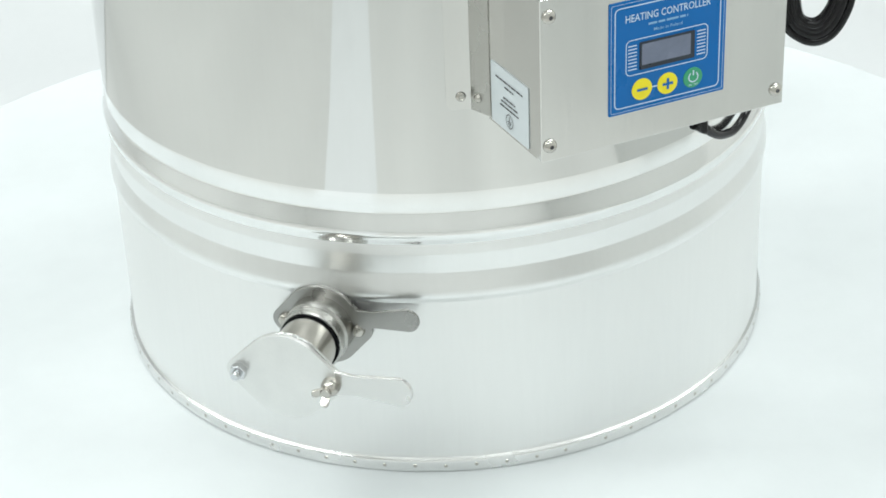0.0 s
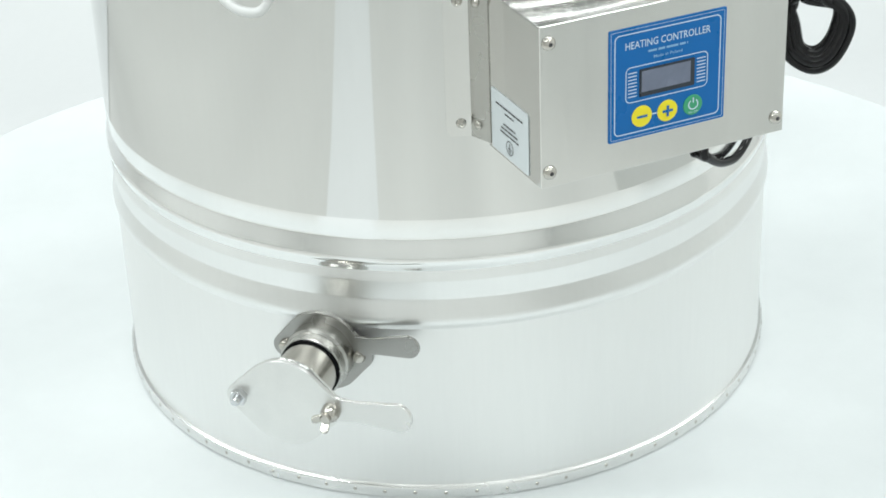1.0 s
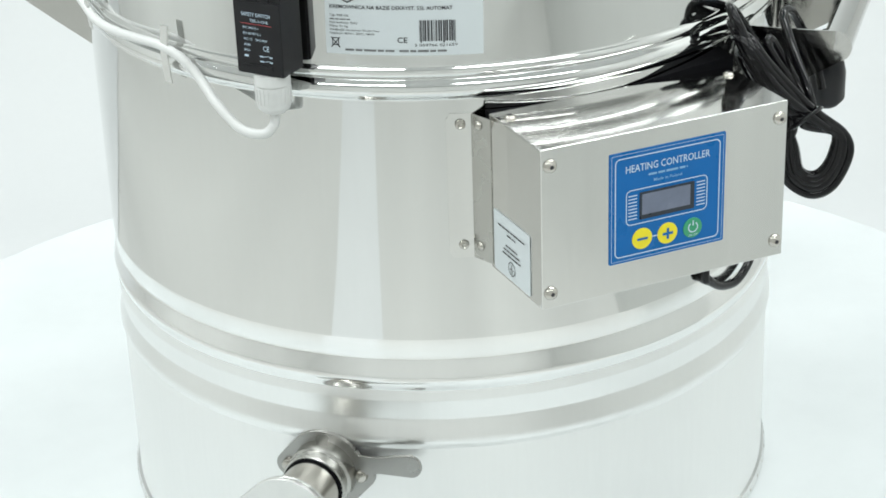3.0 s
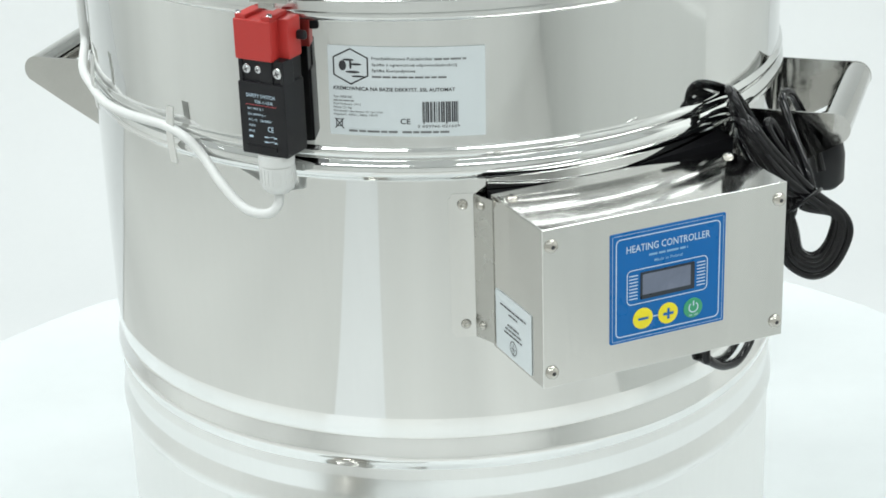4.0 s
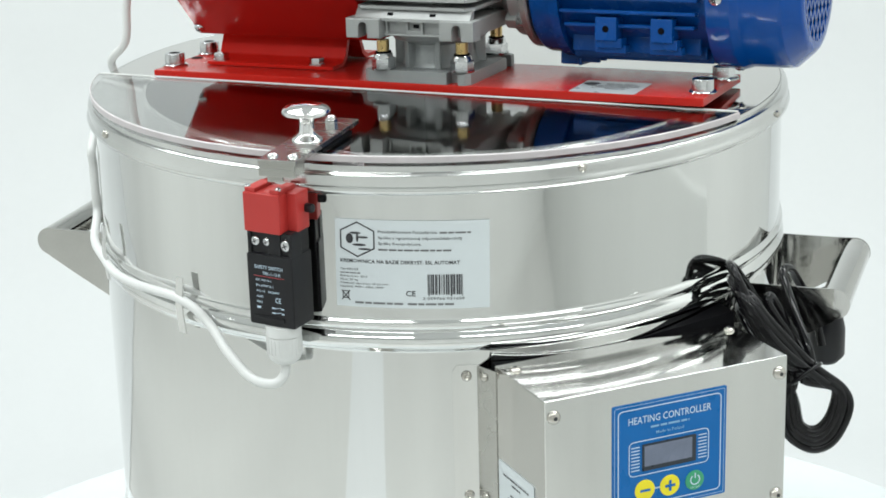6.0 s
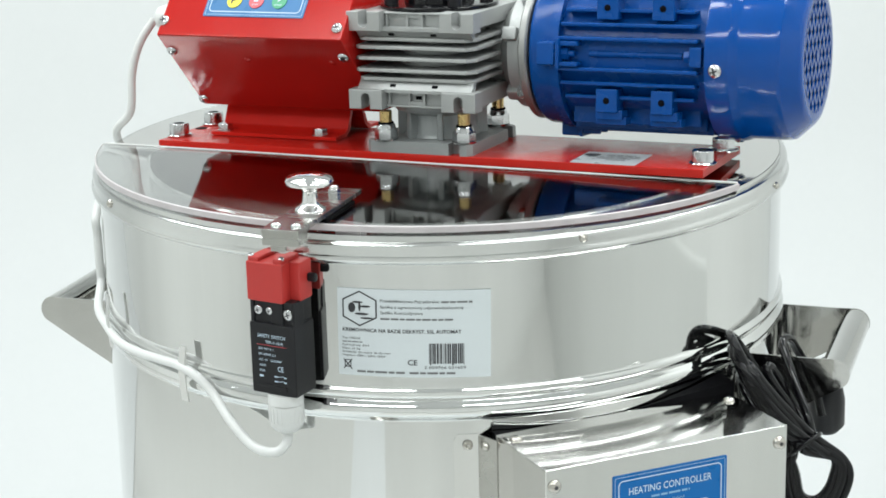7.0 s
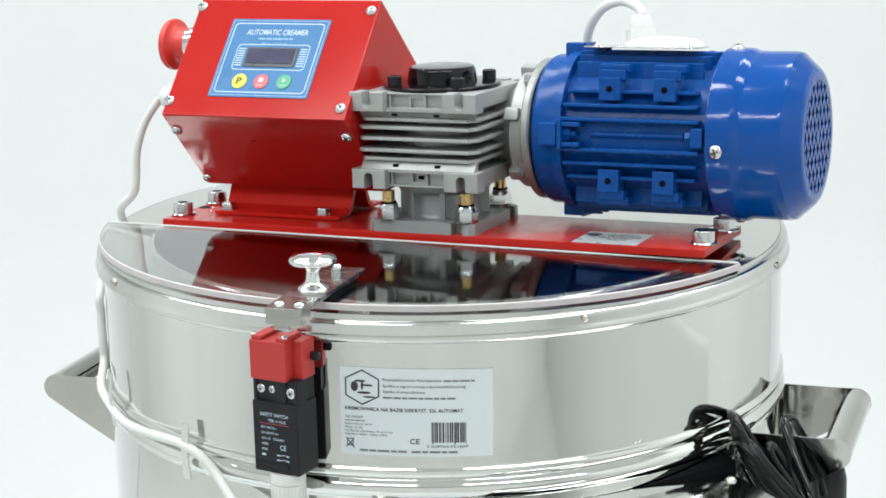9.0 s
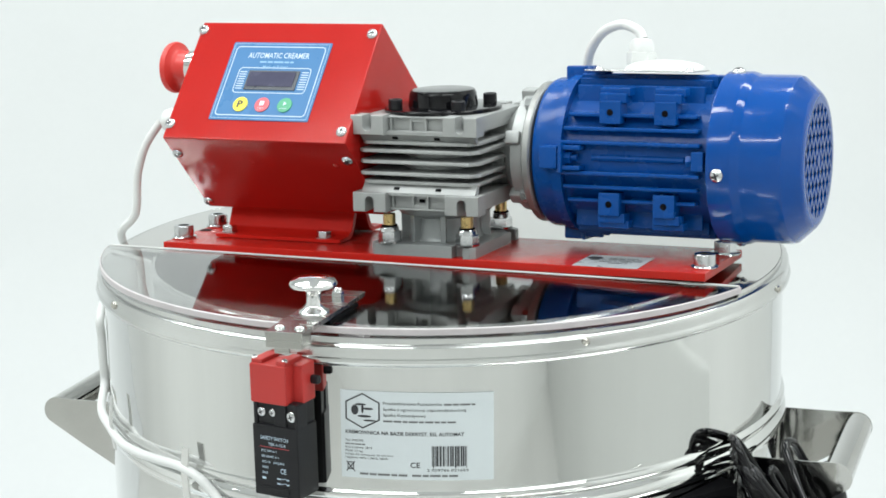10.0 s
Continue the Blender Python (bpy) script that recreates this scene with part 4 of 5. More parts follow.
def control_box():
    stand_on = TOP @ pose(0.0032, -0.0008, -0.0047) @ Matrix.Diagonal((0.939, 1.055, 0.969, 1))
    t = thing("control_box", stand_on, "red powder-coated control box on a bent bracket with a blue panel", "control box")
    z0 = 0.5062
    uL, uR = -0.2100, -0.0500
    mid = (uL + uR) / 2
    prof = [(0.0, 0.6785), (-0.0640, 0.5964), (-0.0055, 0.5336), (0.0480, 0.5336), (0.0820, 0.5980)]
    # five folded sides: x of the thing runs along the box
    bm = bmesh.new()
    stand = Matrix(((0, 0, 1, uL), (1, 0, 0, 0), (0, 1, 0, -z0), (0, 0, 0, 1)))
    prism(bm, prof, uR - uL, stand)
    bmesh.ops.bevel(bm, geom=bm.edges[:], offset=0.0012, segments=3, affect="EDGES", profile=0.5)
    part("casing", bm, RED, t, angle=25)
    # the slanted front, seen square on
    up = Vector((0, 0.0640, 0.0821)).normalized()
    out = Vector((0, -0.0821, 0.0640)).normalized()
    face = Matrix(((1, 0, 0, mid), (0, up.y, out.y, 0), (0, up.z, out.z, 0.6785 - z0), (0, 0, 0, 1)))
    # panel, in the slanted face: x along, y up the face from the ridge
    membrane(t, face @ pose(-0.1307 - mid, -0.0529, 0.0002), 0.0870, 0.0686, PANEL_PALE, "AUTOMATIC CREAMER", 0.0540,
             ((-0.0195, -0.0208, 0.0062, YELLOW, "P"), (-0.0003, -0.0208, 0.0062, KEY_RED, "stop"), (0.0195, -0.0208, 0.0062, GREEN, "start")), (0.0010, 0.0005, 0.0450, 0.0170), 0.0300, LCD_DARK)
    stand_up = pose(0, 0, 0, -90, 0, 0)  # a screw's -y axis to z
    for x, y in ((-0.2070, -0.0076), (-0.0560, -0.0100), (-0.2070, -0.0920), (-0.0560, -0.0944)):
        pan_screw("panel_screw", t, face @ pose(x - mid, y, 0.0002) @ stand_up, 0.0044, 0.0026, "domed zinc screw with a cross recess")
    low_up = Vector((0, -0.0585, 0.0628)).normalized()
    low_out = Vector((0, -0.0628, -0.0585)).normalized()
    under = Matrix(((1, 0, 0, 0), (0, low_up.y, low_out.y, -0.0055), (0, low_up.z, low_out.z, 0.5336 - z0), (0, 0, 0, 1)))
    for x, y in ((-0.2050, 0.0672), (-0.0560, 0.0662), (-0.2060, 0.0074)):
        pan_screw("panel_screw", t, under @ pose(x, y, 0.0002) @ stand_up, 0.0044, 0.0026, "domed zinc screw with a cross recess")
    for x, y in ((-0.1420, 0.0589), (-0.0680, 0.0589)):
        bm = bmesh.new()
        lathe(bm, [(0, 0.0005), (0.0018, 0.0004), (0.0028, 0.0)], 18)
        part("stud_bump", bm, RED, t, m=under @ pose(x, y, 0.0001))
    # bent bracket down to the bridge
    bm = bmesh.new()
    th = 0.0030
    lo = -0.0030
    on_plate = stand_on.inverted() @ TOP
    o = [(lo - 0.014, 0.0005), (lo - 0.014, th), (lo, th), (lo + 0.006, 0.0060), (lo + 0.016, 0.0270), (lo + 0.020, 0.0270), (lo + 0.010, 0.0050), (lo + 0.004, 0.0005)]
    prism(bm, o, 0.1054, Matrix(((0, 0, 1, -0.1823), (1, 0, 0, 0), (0, 1, 0, 0), (0, 0, 0, 1))), 0.0)
    prism(bm, [(0.040 - y, z) for y, z in o[::-1]], 0.1054, Matrix(((0, 0, 1, -0.1823), (1, 0, 0, 0), (0, 1, 0, 0), (0, 0, 0, 1))), 0.0)
    part("bracket", bm, RED_BOUNCE, t, "bent red sheet bracket", on_plate, angle=30)
    for x in (-0.1740, -0.0935):
        bm = bmesh.new()
        lathe(bm, [(0.0062, 0), (0.0062, 0.0009), (0, 0.0009)], 18)
        hex_nut(bm, 0.0056, 0.0044, pose(0, 0, 0.0008, 0, 0, 15))
        part("bracket_nut", bm, ZINC, t, "zinc hexagon nut", on_plate @ pose(x, lo - 0.0070, th))
    # emergency stop on the end
    end = pose(uL, -0.0065, 0.6432 - z0, 0, -90, 0)
    bm = bmesh.new()
    lathe(bm, [(0.0150, 0.0), (0.0150, 0.0030), (0.0135, 0.0035), (0.0135, 0.0080), (0, 0.0080)], 32, end)
    part("stop_collar", bm, CHROME, t, "bright metal collar")
    bm = bmesh.new()
    lathe(bm, [(0, 0.0080), (0.0130, 0.0080), (0.0128, 0.0170), (0.0150, 0.0200), (0.0195, 0.0215), (0.0202, 0.0235), (0.0195, 0.0262), (0.0120, 0.0285), (0, 0.0290)], 40, end)
    part("emergency_stop", bm, KNOB_RED, t, "mushroom-shaped red emergency stop")
    g = pose(uL, -0.0380, 0.6058 - z0, 0, -90, 0)
    bm = bmesh.new()
    lathe(bm, [(0.0105, 0.0), (0.0105, 0.0060), (0.0098, 0.0080), (0.0082, 0.0130), (0.0050, 0.0155), (0, 0.0158)], 26, g)
    part("cable_gland", bm, WHITE_PLASTIC, t, "white plastic cable gland")


control_box()


# ---- latch on the lid, and the safety switch below it ----
def latch():
    f, b = Vector((-0.0978, -0.2760, 0.5235)), Vector((-0.0634, -0.1733, 0.5220))
    along = (b - f).normalized()
    right = along.cross(Vector((0, 0, 1))).normalized()
    up = right.cross(along)
    m = Matrix(((right.x, along.x, up.x, f.x), (right.y, along.y, up.y, f.y), (right.z, along.z, up.z, f.z), (0, 0, 0, 1)))
    t = thing("lid_latch", m, "flat steel latch bar with a chrome pull knob", "latch")
    bm = bmesh.new()
    prism(bm, rounded(0.0250, 0.1100, 0.0008, 2, 0, 0.0550), 0.0030, bevel=0.0004)
    part("bar", bm, BRUSHED, t)
    bm = bmesh.new()
    lathe(bm, [(0.0098, 0.0030), (0.0096, 0.0040), (0.0066, 0.0058), (0.0048, 0.0085), (0.0046, 0.0140), (0.0052, 0.0175), (0.0085, 0.0192), (0.0148, 0.0200), (0.0154, 0.0218), (0.0138, 0.0242), (0.0080, 0.0260), (0, 0.0264)], 40, pose(0.0, 0.0510, 0))
    part("knob", bm, CHROME, t, "polished chrome pull knob", angle=60)
    bm = bmesh.new()
    hex_nut(bm, 0.0040, 0.0044, pose(0.0010, 0.0900, 0.0030, 0, 0, 20))
    lathe(bm, [(0.0032, 0.0074), (0.0030, 0.0090), (0.0018, 0.0098), (0, 0.0099)], 16, pose(0.0010, 0.0900, 0))
    part("cap_nut", bm, CHROME, t, "small bright cap nut")
    for x in (-0.0062, 0.0070):
        bm = bmesh.new()
        lathe(bm, [(0.0034, 0.0), (0.0032, 0.0010), (0.0018, 0.0019), (0, 0.0021)], 18)
        part("rivet", bm, CHROME, t, m=pose(x, 0.0100, 0.0030))
    bm = bmesh.new()
    block(bm, 0.0235, 0.0016, 0.0080, pose(-0.0010, 0.0030, -0.0040), 0.0005)
    block(bm, 0.0040, 0.0150, 0.0080, pose(0.0090, 0.0110, -0.0042), 0.0005)
    block(bm, 0.0100, 0.0030, 0.0120, pose(-0.0060, 0.0120, -0.0080), 0.0006)
    part("actuator_key", bm, BRUSHED, t, "bent steel actuator key")
    bm = bmesh.new()
    block(bm, 0.0240, 0.0500, 0.0024, pose(0.0010, 0.0700, -0.0022))
    part("rubber_pad", bm, RUBBER_AND_SHADE, t)


latch()


def safety_switch():
    m = pose(-0.1107, -0.2534, 0.4125, 0, 0, -29.44) @ Matrix.Diagonal((1.034, 0.985, 1.074, 1))
    t = thing("safety_switch", m, "black and red safety switch with a white cable gland", "switch")
    w = 0.0256
    bm = bmesh.new()
    block(bm, w + 0.0070, 0.0235, 0.0440, pose(0.0035, 0.01175, 0.0220), 0.0012)
    block(bm, w + 0.0040, 0.0215, 0.0580, pose(0.0035, 0.0133, 0.0290), 0.0010)
    block(bm, w - 0.0040, 0.0010, 0.0030, pose(0.0020, -0.0002, 0.0045), 0.0003)
    body = part("body", bm, BLACK, t, "black plastic switch body")
    for x, wide in ((-0.0108, 0.0028), (0.0071, 0.0090), (0.0182, 0.0028)):
        bm = bmesh.new()
        block(bm, wide, 0.0120, 0.0160, pose(x, 0.0072, 0.0500), 0.0008)
        part("screw_web", bm, BLACK, t)
    bm = bmesh.new()
    block(bm, w + 0.0004, 0.0240, 0.0240, pose(0, 0.0117, 0.0690), 0.0012)
    block(bm, w + 0.0070, 0.0145, 0.0236, pose(0.0036, 0.0162, 0.0690), 0.0012)
    block(bm, w * 0.30, 0.0200, 0.0030, pose(-w * 0.32, 0.0110, 0.0820), 0.0008)
    block(bm, w * 0.26, 0.0200, 0.0030, pose(w * 0.36, 0.0110, 0.0820), 0.0008)
    part("head", bm, RED_PLASTIC, t, "red plastic actuator head")
    bm = bmesh.new()
    block(bm, 0.0070, 0.0045, 0.0055, pose(w / 2 + 0.0096, 0.0195, 0.0700), 0.0018)
    part("release_pin", bm, BLACK, t, "short black pin")
    for x, z, r in ((-0.0066, 0.0512, 0.0029), (0.0015, 0.0514, 0.0025), (0.0150, 0.0504, 0.0034)):
        pan_screw("screw", t, pose(x, 0.0020, z), r, 0.0014)
    for x in (-0.0110, 0.0108):
        pan_screw("screw", t, pose(x, 0.0035, 0.0834, -70, 0, 0), 0.0020, 0.0012)
    y = -0.00015
    for text, wide, high, cx, cz in (("SAFETY SWITCH", 0.0200, 0.0022, 0.0000, 0.0362), ("TEK-1-15-R", 0.0130, 0.0018, 0.0020, 0.0326), ("IEC 947-5-1", 0.0108, 0.0014, -0.0042, 0.0282),
                                     ("EN 60947-5-1", 0.0122, 0.0014, -0.0035, 0.0248), ("AC-15   3A/240V", 0.0165, 0.0014, -0.0014, 0.0214), ("A300", 0.0046, 0.0014, -0.0073, 0.0180),
                                     ("IP65", 0.0040, 0.0014, -0.0076, 0.0146), ("CE", 0.0042, 0.0032, 0.0058, 0.0168)):
        write("lettering", text, wide, high, cx + 0.0031, cz, PRINT, body, 0.006, 0.0002)
    bm = bmesh.new()
    block(bm, 0.0215, 0.0001, 0.0002, pose(0.0031, -0.0002, 0.0306))
    part("red_rule", bm, KEY_RED, body)
    bm = bmesh.new()
    bars(bm, [(-0.0098, -0.0070, 0.0112)], 0.0013, 0.0002)
    for k in range(2):
        bars(bm, [(0.0010, 0.0035, 0.0118 - k * 0.003), (0.0078, 0.0098, 0.0118 - k * 0.003)], 0.0008, 0.0002)
        block(bm, 0.0042, 0.0003, 0.0001, pose(0.0056, 0.0121 - k * 0.003, 0.0002, 0, 0, 10))
    put(bm, bm.verts[:], pose(0.0031, 0, 0) @ FACE)
    part("diagram", bm, PRINT, body)
    # gland underneath
    g = pose(0.0060, 0.0085, -0.0245)
    bm = bmesh.new()
    lathe(bm, [(0, 0.0245), (0.0112, 0.0245), (0.0112, 0.0180), (0.0104, 0.0178)], 30, g)
    lathe(bm, [(0.0106, 0.0176), (0.0110, 0.0170), (0.0108, 0.0060), (0.0098, 0.0030), (0.0070, 0.0005), (0.0040, 0.0), (0, 0.0)], 30, g)
    gl = part("cable_gland", bm, WHITE_PLASTIC, t, "white ribbed cable gland")
    bm = bmesh.new()
    for k in range(24):
        block(bm, 0.0010, 0.0006, 0.0095, g @ pose(0, 0, 0, 0, 0, 15 * k) @ pose(0.0108, 0, 0.0115))
    part("grip_ribs", bm, WHITE_PLASTIC, gl, kind="stuff")


safety_switch()


def white_cable():
    bm = bmesh.new()
    g = pose(-0.1107, -0.2534, 0.4125, 0, 0, -29.44) @ Vector((0.0062, 0.0084, -0.0263))
    pts = [g, g + Vector((-0.0010, -0.0005, -0.0085)), (-0.1092, -0.2540, 0.3734), (-0.1239, -0.2420, 0.3729), (-0.1392, -0.2260, 0.3837), (-0.1519, -0.2075, 0.3960), (-0.1632, -0.1988, 0.4059), (-0.1772, -0.1864, 0.4102), (-0.1932, -0.1697, 0.4094), (-0.2130, -0.1442, 0.4069), (-0.2278, -0.1195, 0.4060), (-0.2377, -0.0983, 0.4090), (-0.2517, -0.0530, 0.4084), (-0.2531, -0.0266, 0.4205),
           (-0.2531, -0.0266, 0.4376), (-0.2531, -0.0266, 0.4566), (-0.2531, -0.0266, 0.4712), (-0.2537, 0.0201, 0.4804), (-0.2439, 0.0725, 0.4865), (-0.2482, 0.0775, 0.4991), (-0.2498, 0.0720, 0.5137), (-0.2361, 0.0600, 0.5307), (-0.2328, 0.0600, 0.5605), (-0.2255, 0.0610, 0.5831), (-0.2137, 0.0640, 0.6003)]
    tube(bm, pts, 0.0032, 14, 8)
    ob = part("white_cable", bm, WHITE_PLASTIC, None)
    tagged(ob, "white round cable clipped along the tank from switch to control box", "cable")


white_cable()


# ---- heating controller ----
HEAT = pose(0.1376, -0.2901, 0.2787, -0.58, 0.48, 23.71)


def heating_controller():
    t = thing("heating_controller", HEAT, "stainless steel heating controller box with a blue panel on the tank", "control box")
    L, H, D = 0.1719, 0.1052, 0.0700
    bm = bmesh.new()
    block(bm, L - 0.0024, D, H - 0.0014, pose(0, D / 2 + 0.0006, H / 2 - 0.0004), 0.0010)
    part("casing", bm, SHEET, t, "bright steel casing")
    inv = HEAT.inverted()

    bm = bmesh.new()
    prism(bm, [(-L / 2 + 0.0004, 0.0), (L / 2 - 0.0004, 0.0), (L / 2 - 0.0004, D - 0.001), (-L / 2 + 0.0004, D - 0.001)], 0.0014, pose(0, 0, H - 0.0016), 0.0004)
    part("top_plate", bm, STREAKED, t, "bright steel top plate")
    # side cheeks reach back to the wall
    for s in (-1, 1):
        bm = bmesh.new()
        x = s * (L / 2 - 0.0008)
        prism(bm, [(0.0006, 0.0004), (D, 0.0004), (D, H - 0.0012), (0.0006, H - 0.0012)], 0.0012, Matrix(((0, 0, 1, x - 0.0006), (1, 0, 0, 0), (0, 1, 0, 0), (0, 0, 0, 1))))
        part("side_cheek", bm, MIRROR, t)
    bm = bmesh.new()
    block(bm, L, 0.0014, H, pose(0, 0, H / 2), 0.0006)
    front = part("front_cover", bm, SHEET, t, "satin steel front cover")
    for x in (-0.0802, 0.0802):
        for z in (H - 0.0110, 0.0105):
            pan_screw("cover_screw", t, pose(x, -0.0007, z), 0.0045, 0.0030, "domed steel screw with a socket", material=CAST_STEEL, socket=True)
    for x in (-0.0780, 0.0780):
        pan_screw("top_screw", t, pose(x, 0.0560, H - 0.0003, -90, 0, 0), 0.0042, 0.0026, "domed steel screw with a socket", material=CAST_STEEL, socket=True)
    membrane(t, pose(0.0005, -0.0008, 0.0565) @ FACE, 0.0815, 0.0733, PANEL, "HEATING CONTROLLER", 0.0590,
             ((-0.0178, -0.0228, 0.0070, YELLOW, "-"), (0.0001, -0.0230, 0.0070, YELLOW, "+"), (0.0181, -0.0232, 0.0067, GREEN, "power")), (-0.0005, -0.0008, 0.0385, 0.0180), 0.0275, LCD)
    bm = bmesh.new()
    block(bm, 0.0042, 0.0007, 0.0002, pose(-0.0089, -0.0229, 0.0007))
    put(bm, bm.verts[:], pose(0.0005, -0.0008, 0.0565) @ FACE)
    part("key_link", bm, PRINT, t)
    # sticker on the left cheek
    bm = bmesh.new()
    side = Matrix(((0, 0, -1, -L / 2 + 0.0000), (-1, 0, 0, 0.0400), (0, 1, 0, 0.0228), (0, 0, 0, 1)))
    prism(bm, rounded(0.0500, 0.0410, 0.0015, 4), 0.0004)
    st = part("side_sticker", bm, STICKER, t, "white printed sticker with an earth sign", side)
    bm = bmesh.new()
    bars(bm, [(-0.0180, 0.0180, 0.0125), (-0.0060, 0.0060, 0.0090), (-0.0080, 0.0080, 0.0015), (-0.0110, 0.0110, -0.0015), (-0.0125, 0.0125, -0.0045)], 0.0011, 0.0007)
    for k in range(24):
        a, b = radians(15 * k), radians(15 * k + 15)
        bm.faces.new([bm.verts.new((q * math.cos(s), -0.0120 + q * math.sin(s), 0.0007)) for q, s in ((0.0042, a), (0.0048, a), (0.0048, b), (0.0042, b))])
    for wv, yv in ((0.0050, -0.0125), (0.0034, -0.0139), (0.0016, -0.0152)):
        block(bm, wv, 0.0005, 0.0001, pose(0, yv, 0.0007))
    block(bm, 0.0005, 0.0035, 0.0001, pose(0, -0.0106, 0.0007))
    part("print", bm, INK_AND_SHADE, st)
    # black filling between box and wall, its top rising to the right
    bm = bmesh.new()
    n = 30
    rows = []
    for k in range(n + 1):
        az = 6.6 + 40.4 * k / n
        a = radians(az)
        p = inv @ Vector(((R + 0.0022) * math.sin(a), -(R + 0.0022) * math.cos(a), 0.2787))
        top = 0.1036 + 0.0925 * max(p.x, 0.0)
        rows.append([bm.verts.new(c) for c in ((p.x, p.y, 0.0300), (p.x, p.y, top), (p.x, max(0.0600, min(p.y - 0.0015, 0.0698)), top), (p.x, max(0.0600, min(p.y - 0.0015, 0.0698)), 0.0300))])
    for p, q in zip(rows, rows[1:]):
        for k in range(4):
            bm.faces.new((p[k], q[k], q[(k + 1) % 4], p[(k + 1) % 4]))
    bm.faces.new(rows[0])
    bm.faces.new(rows[-1][::-1])
    part("black_filling", bm, RUBBER_AND_SHADE, t, "black filling behind the box")
    # riveted flanges on the wall
    for az0, az1, webx in ((0.95, 4.7, 6.7), (46.0, 49.8, 44.3)):
        bm = bmesh.new()
        rows = []
        for k in range(7):
            a = radians(az0 + (az1 - az0) * k / 6)
            c = []
            for r in (R + 0.0006, R + 0.0018):
                for z in (0.0030, 0.1020):
                    e = 0.004 if k in (0, 6) else 0.0
                    p = inv @ Vector((r * math.sin(a), -r * math.cos(a), 0.2787))
                    c.append(bm.verts.new((p.x, p.y, z + (e if z < 0.05 else -e) * (1 if (k == 0) == (az0 < 10) else 0))))
            rows.append((c[0], c[1], c[3], c[2]))
        for p, q in zip(rows, rows[1:]):
            for k in range(4):
                bm.faces.new((p[k], q[k], q[(k + 1) % 4], p[(k + 1) % 4]))
        bm.faces.new(rows[0])
        bm.faces.new(rows[-1][::-1])
        fl = part("wall_flange", bm, SHEET, t, "riveted steel flange")
        a = radians(az1 if az0 < 10 else az0)
        p = inv @ Vector(((R + 0.0018) * math.sin(a), -(R + 0.0018) * math.cos(a), 0.2787))
        q = Vector((-L / 2 if az0 < 10 else L / 2, D - 0.002, 0))
        mid = (p + q) / 2
        ang = math.degrees(math.atan2(q.y - p.y, q.x - p.x))
        bm = bmesh.new()
        block(bm, (q.xy - p.xy).length + 0.001, 0.0012, 0.0985, pose(mid.x, mid.y, 0.0520, 0, 0, ang), 0.0003)
        part("flange_web", bm, BRUSHED, t)
        for z in (0.0950, 0.0125):
            bm = bmesh.new()
            lathe(bm, [(0, 0.0022), (0.0016, 0.0020), (0.0028, 0.0012), (0.0032, 0.0)], 18)
            put(bm, bm.verts[:], FACE)
            part("web_rivet", bm, CAST_STEEL, t, "domed rivet", pose(mid.x, mid.y, z, 0, 0, ang) @ pose(-0.002 if az0 < 10 else 0.002, -0.0007, 0))
        for z in (0.0947, 0.0121):
            az = 3.1 if az0 < 10 else 47.6
            mm = inv @ around(az, R + 0.0018, 0.2787 + z)
            bm = bmesh.new()
            lathe(bm, [(0.0011, 0.0014), (0.0016, 0.0018), (0.0030, 0.0012), (0.0034, 0.0)], 18)
            lathe(bm, [(0, 0.0010), (0.0011, 0.0014)], 18)
            put(bm, bm.verts[:], FACE)
            part("rivet", bm, CAST_STEEL, fl, "hollow blind rivet", mm)
    # short lead from the floor of the box round to the back
    bm = bmesh.new()
    pts = [inv @ Vector(q) for q in ((0.1785, -0.1824, 0.2850), (0.1788, -0.1817, 0.2289), (0.1817, -0.1787, 0.2221), (0.1873, -0.1726, 0.2153), (0.1941, -0.1648, 0.2098), (0.2030, -0.1534, 0.2060), (0.2101, -0.1434, 0.2070), (0.2174, -0.1319, 0.2127), (0.2236, -0.1210, 0.2243))]
    tube(bm, pts, 0.0031, 12, 8)
    part("sensor_lead", bm, CABLE_BLACK, t, "black round cable under the box")


heating_controller()


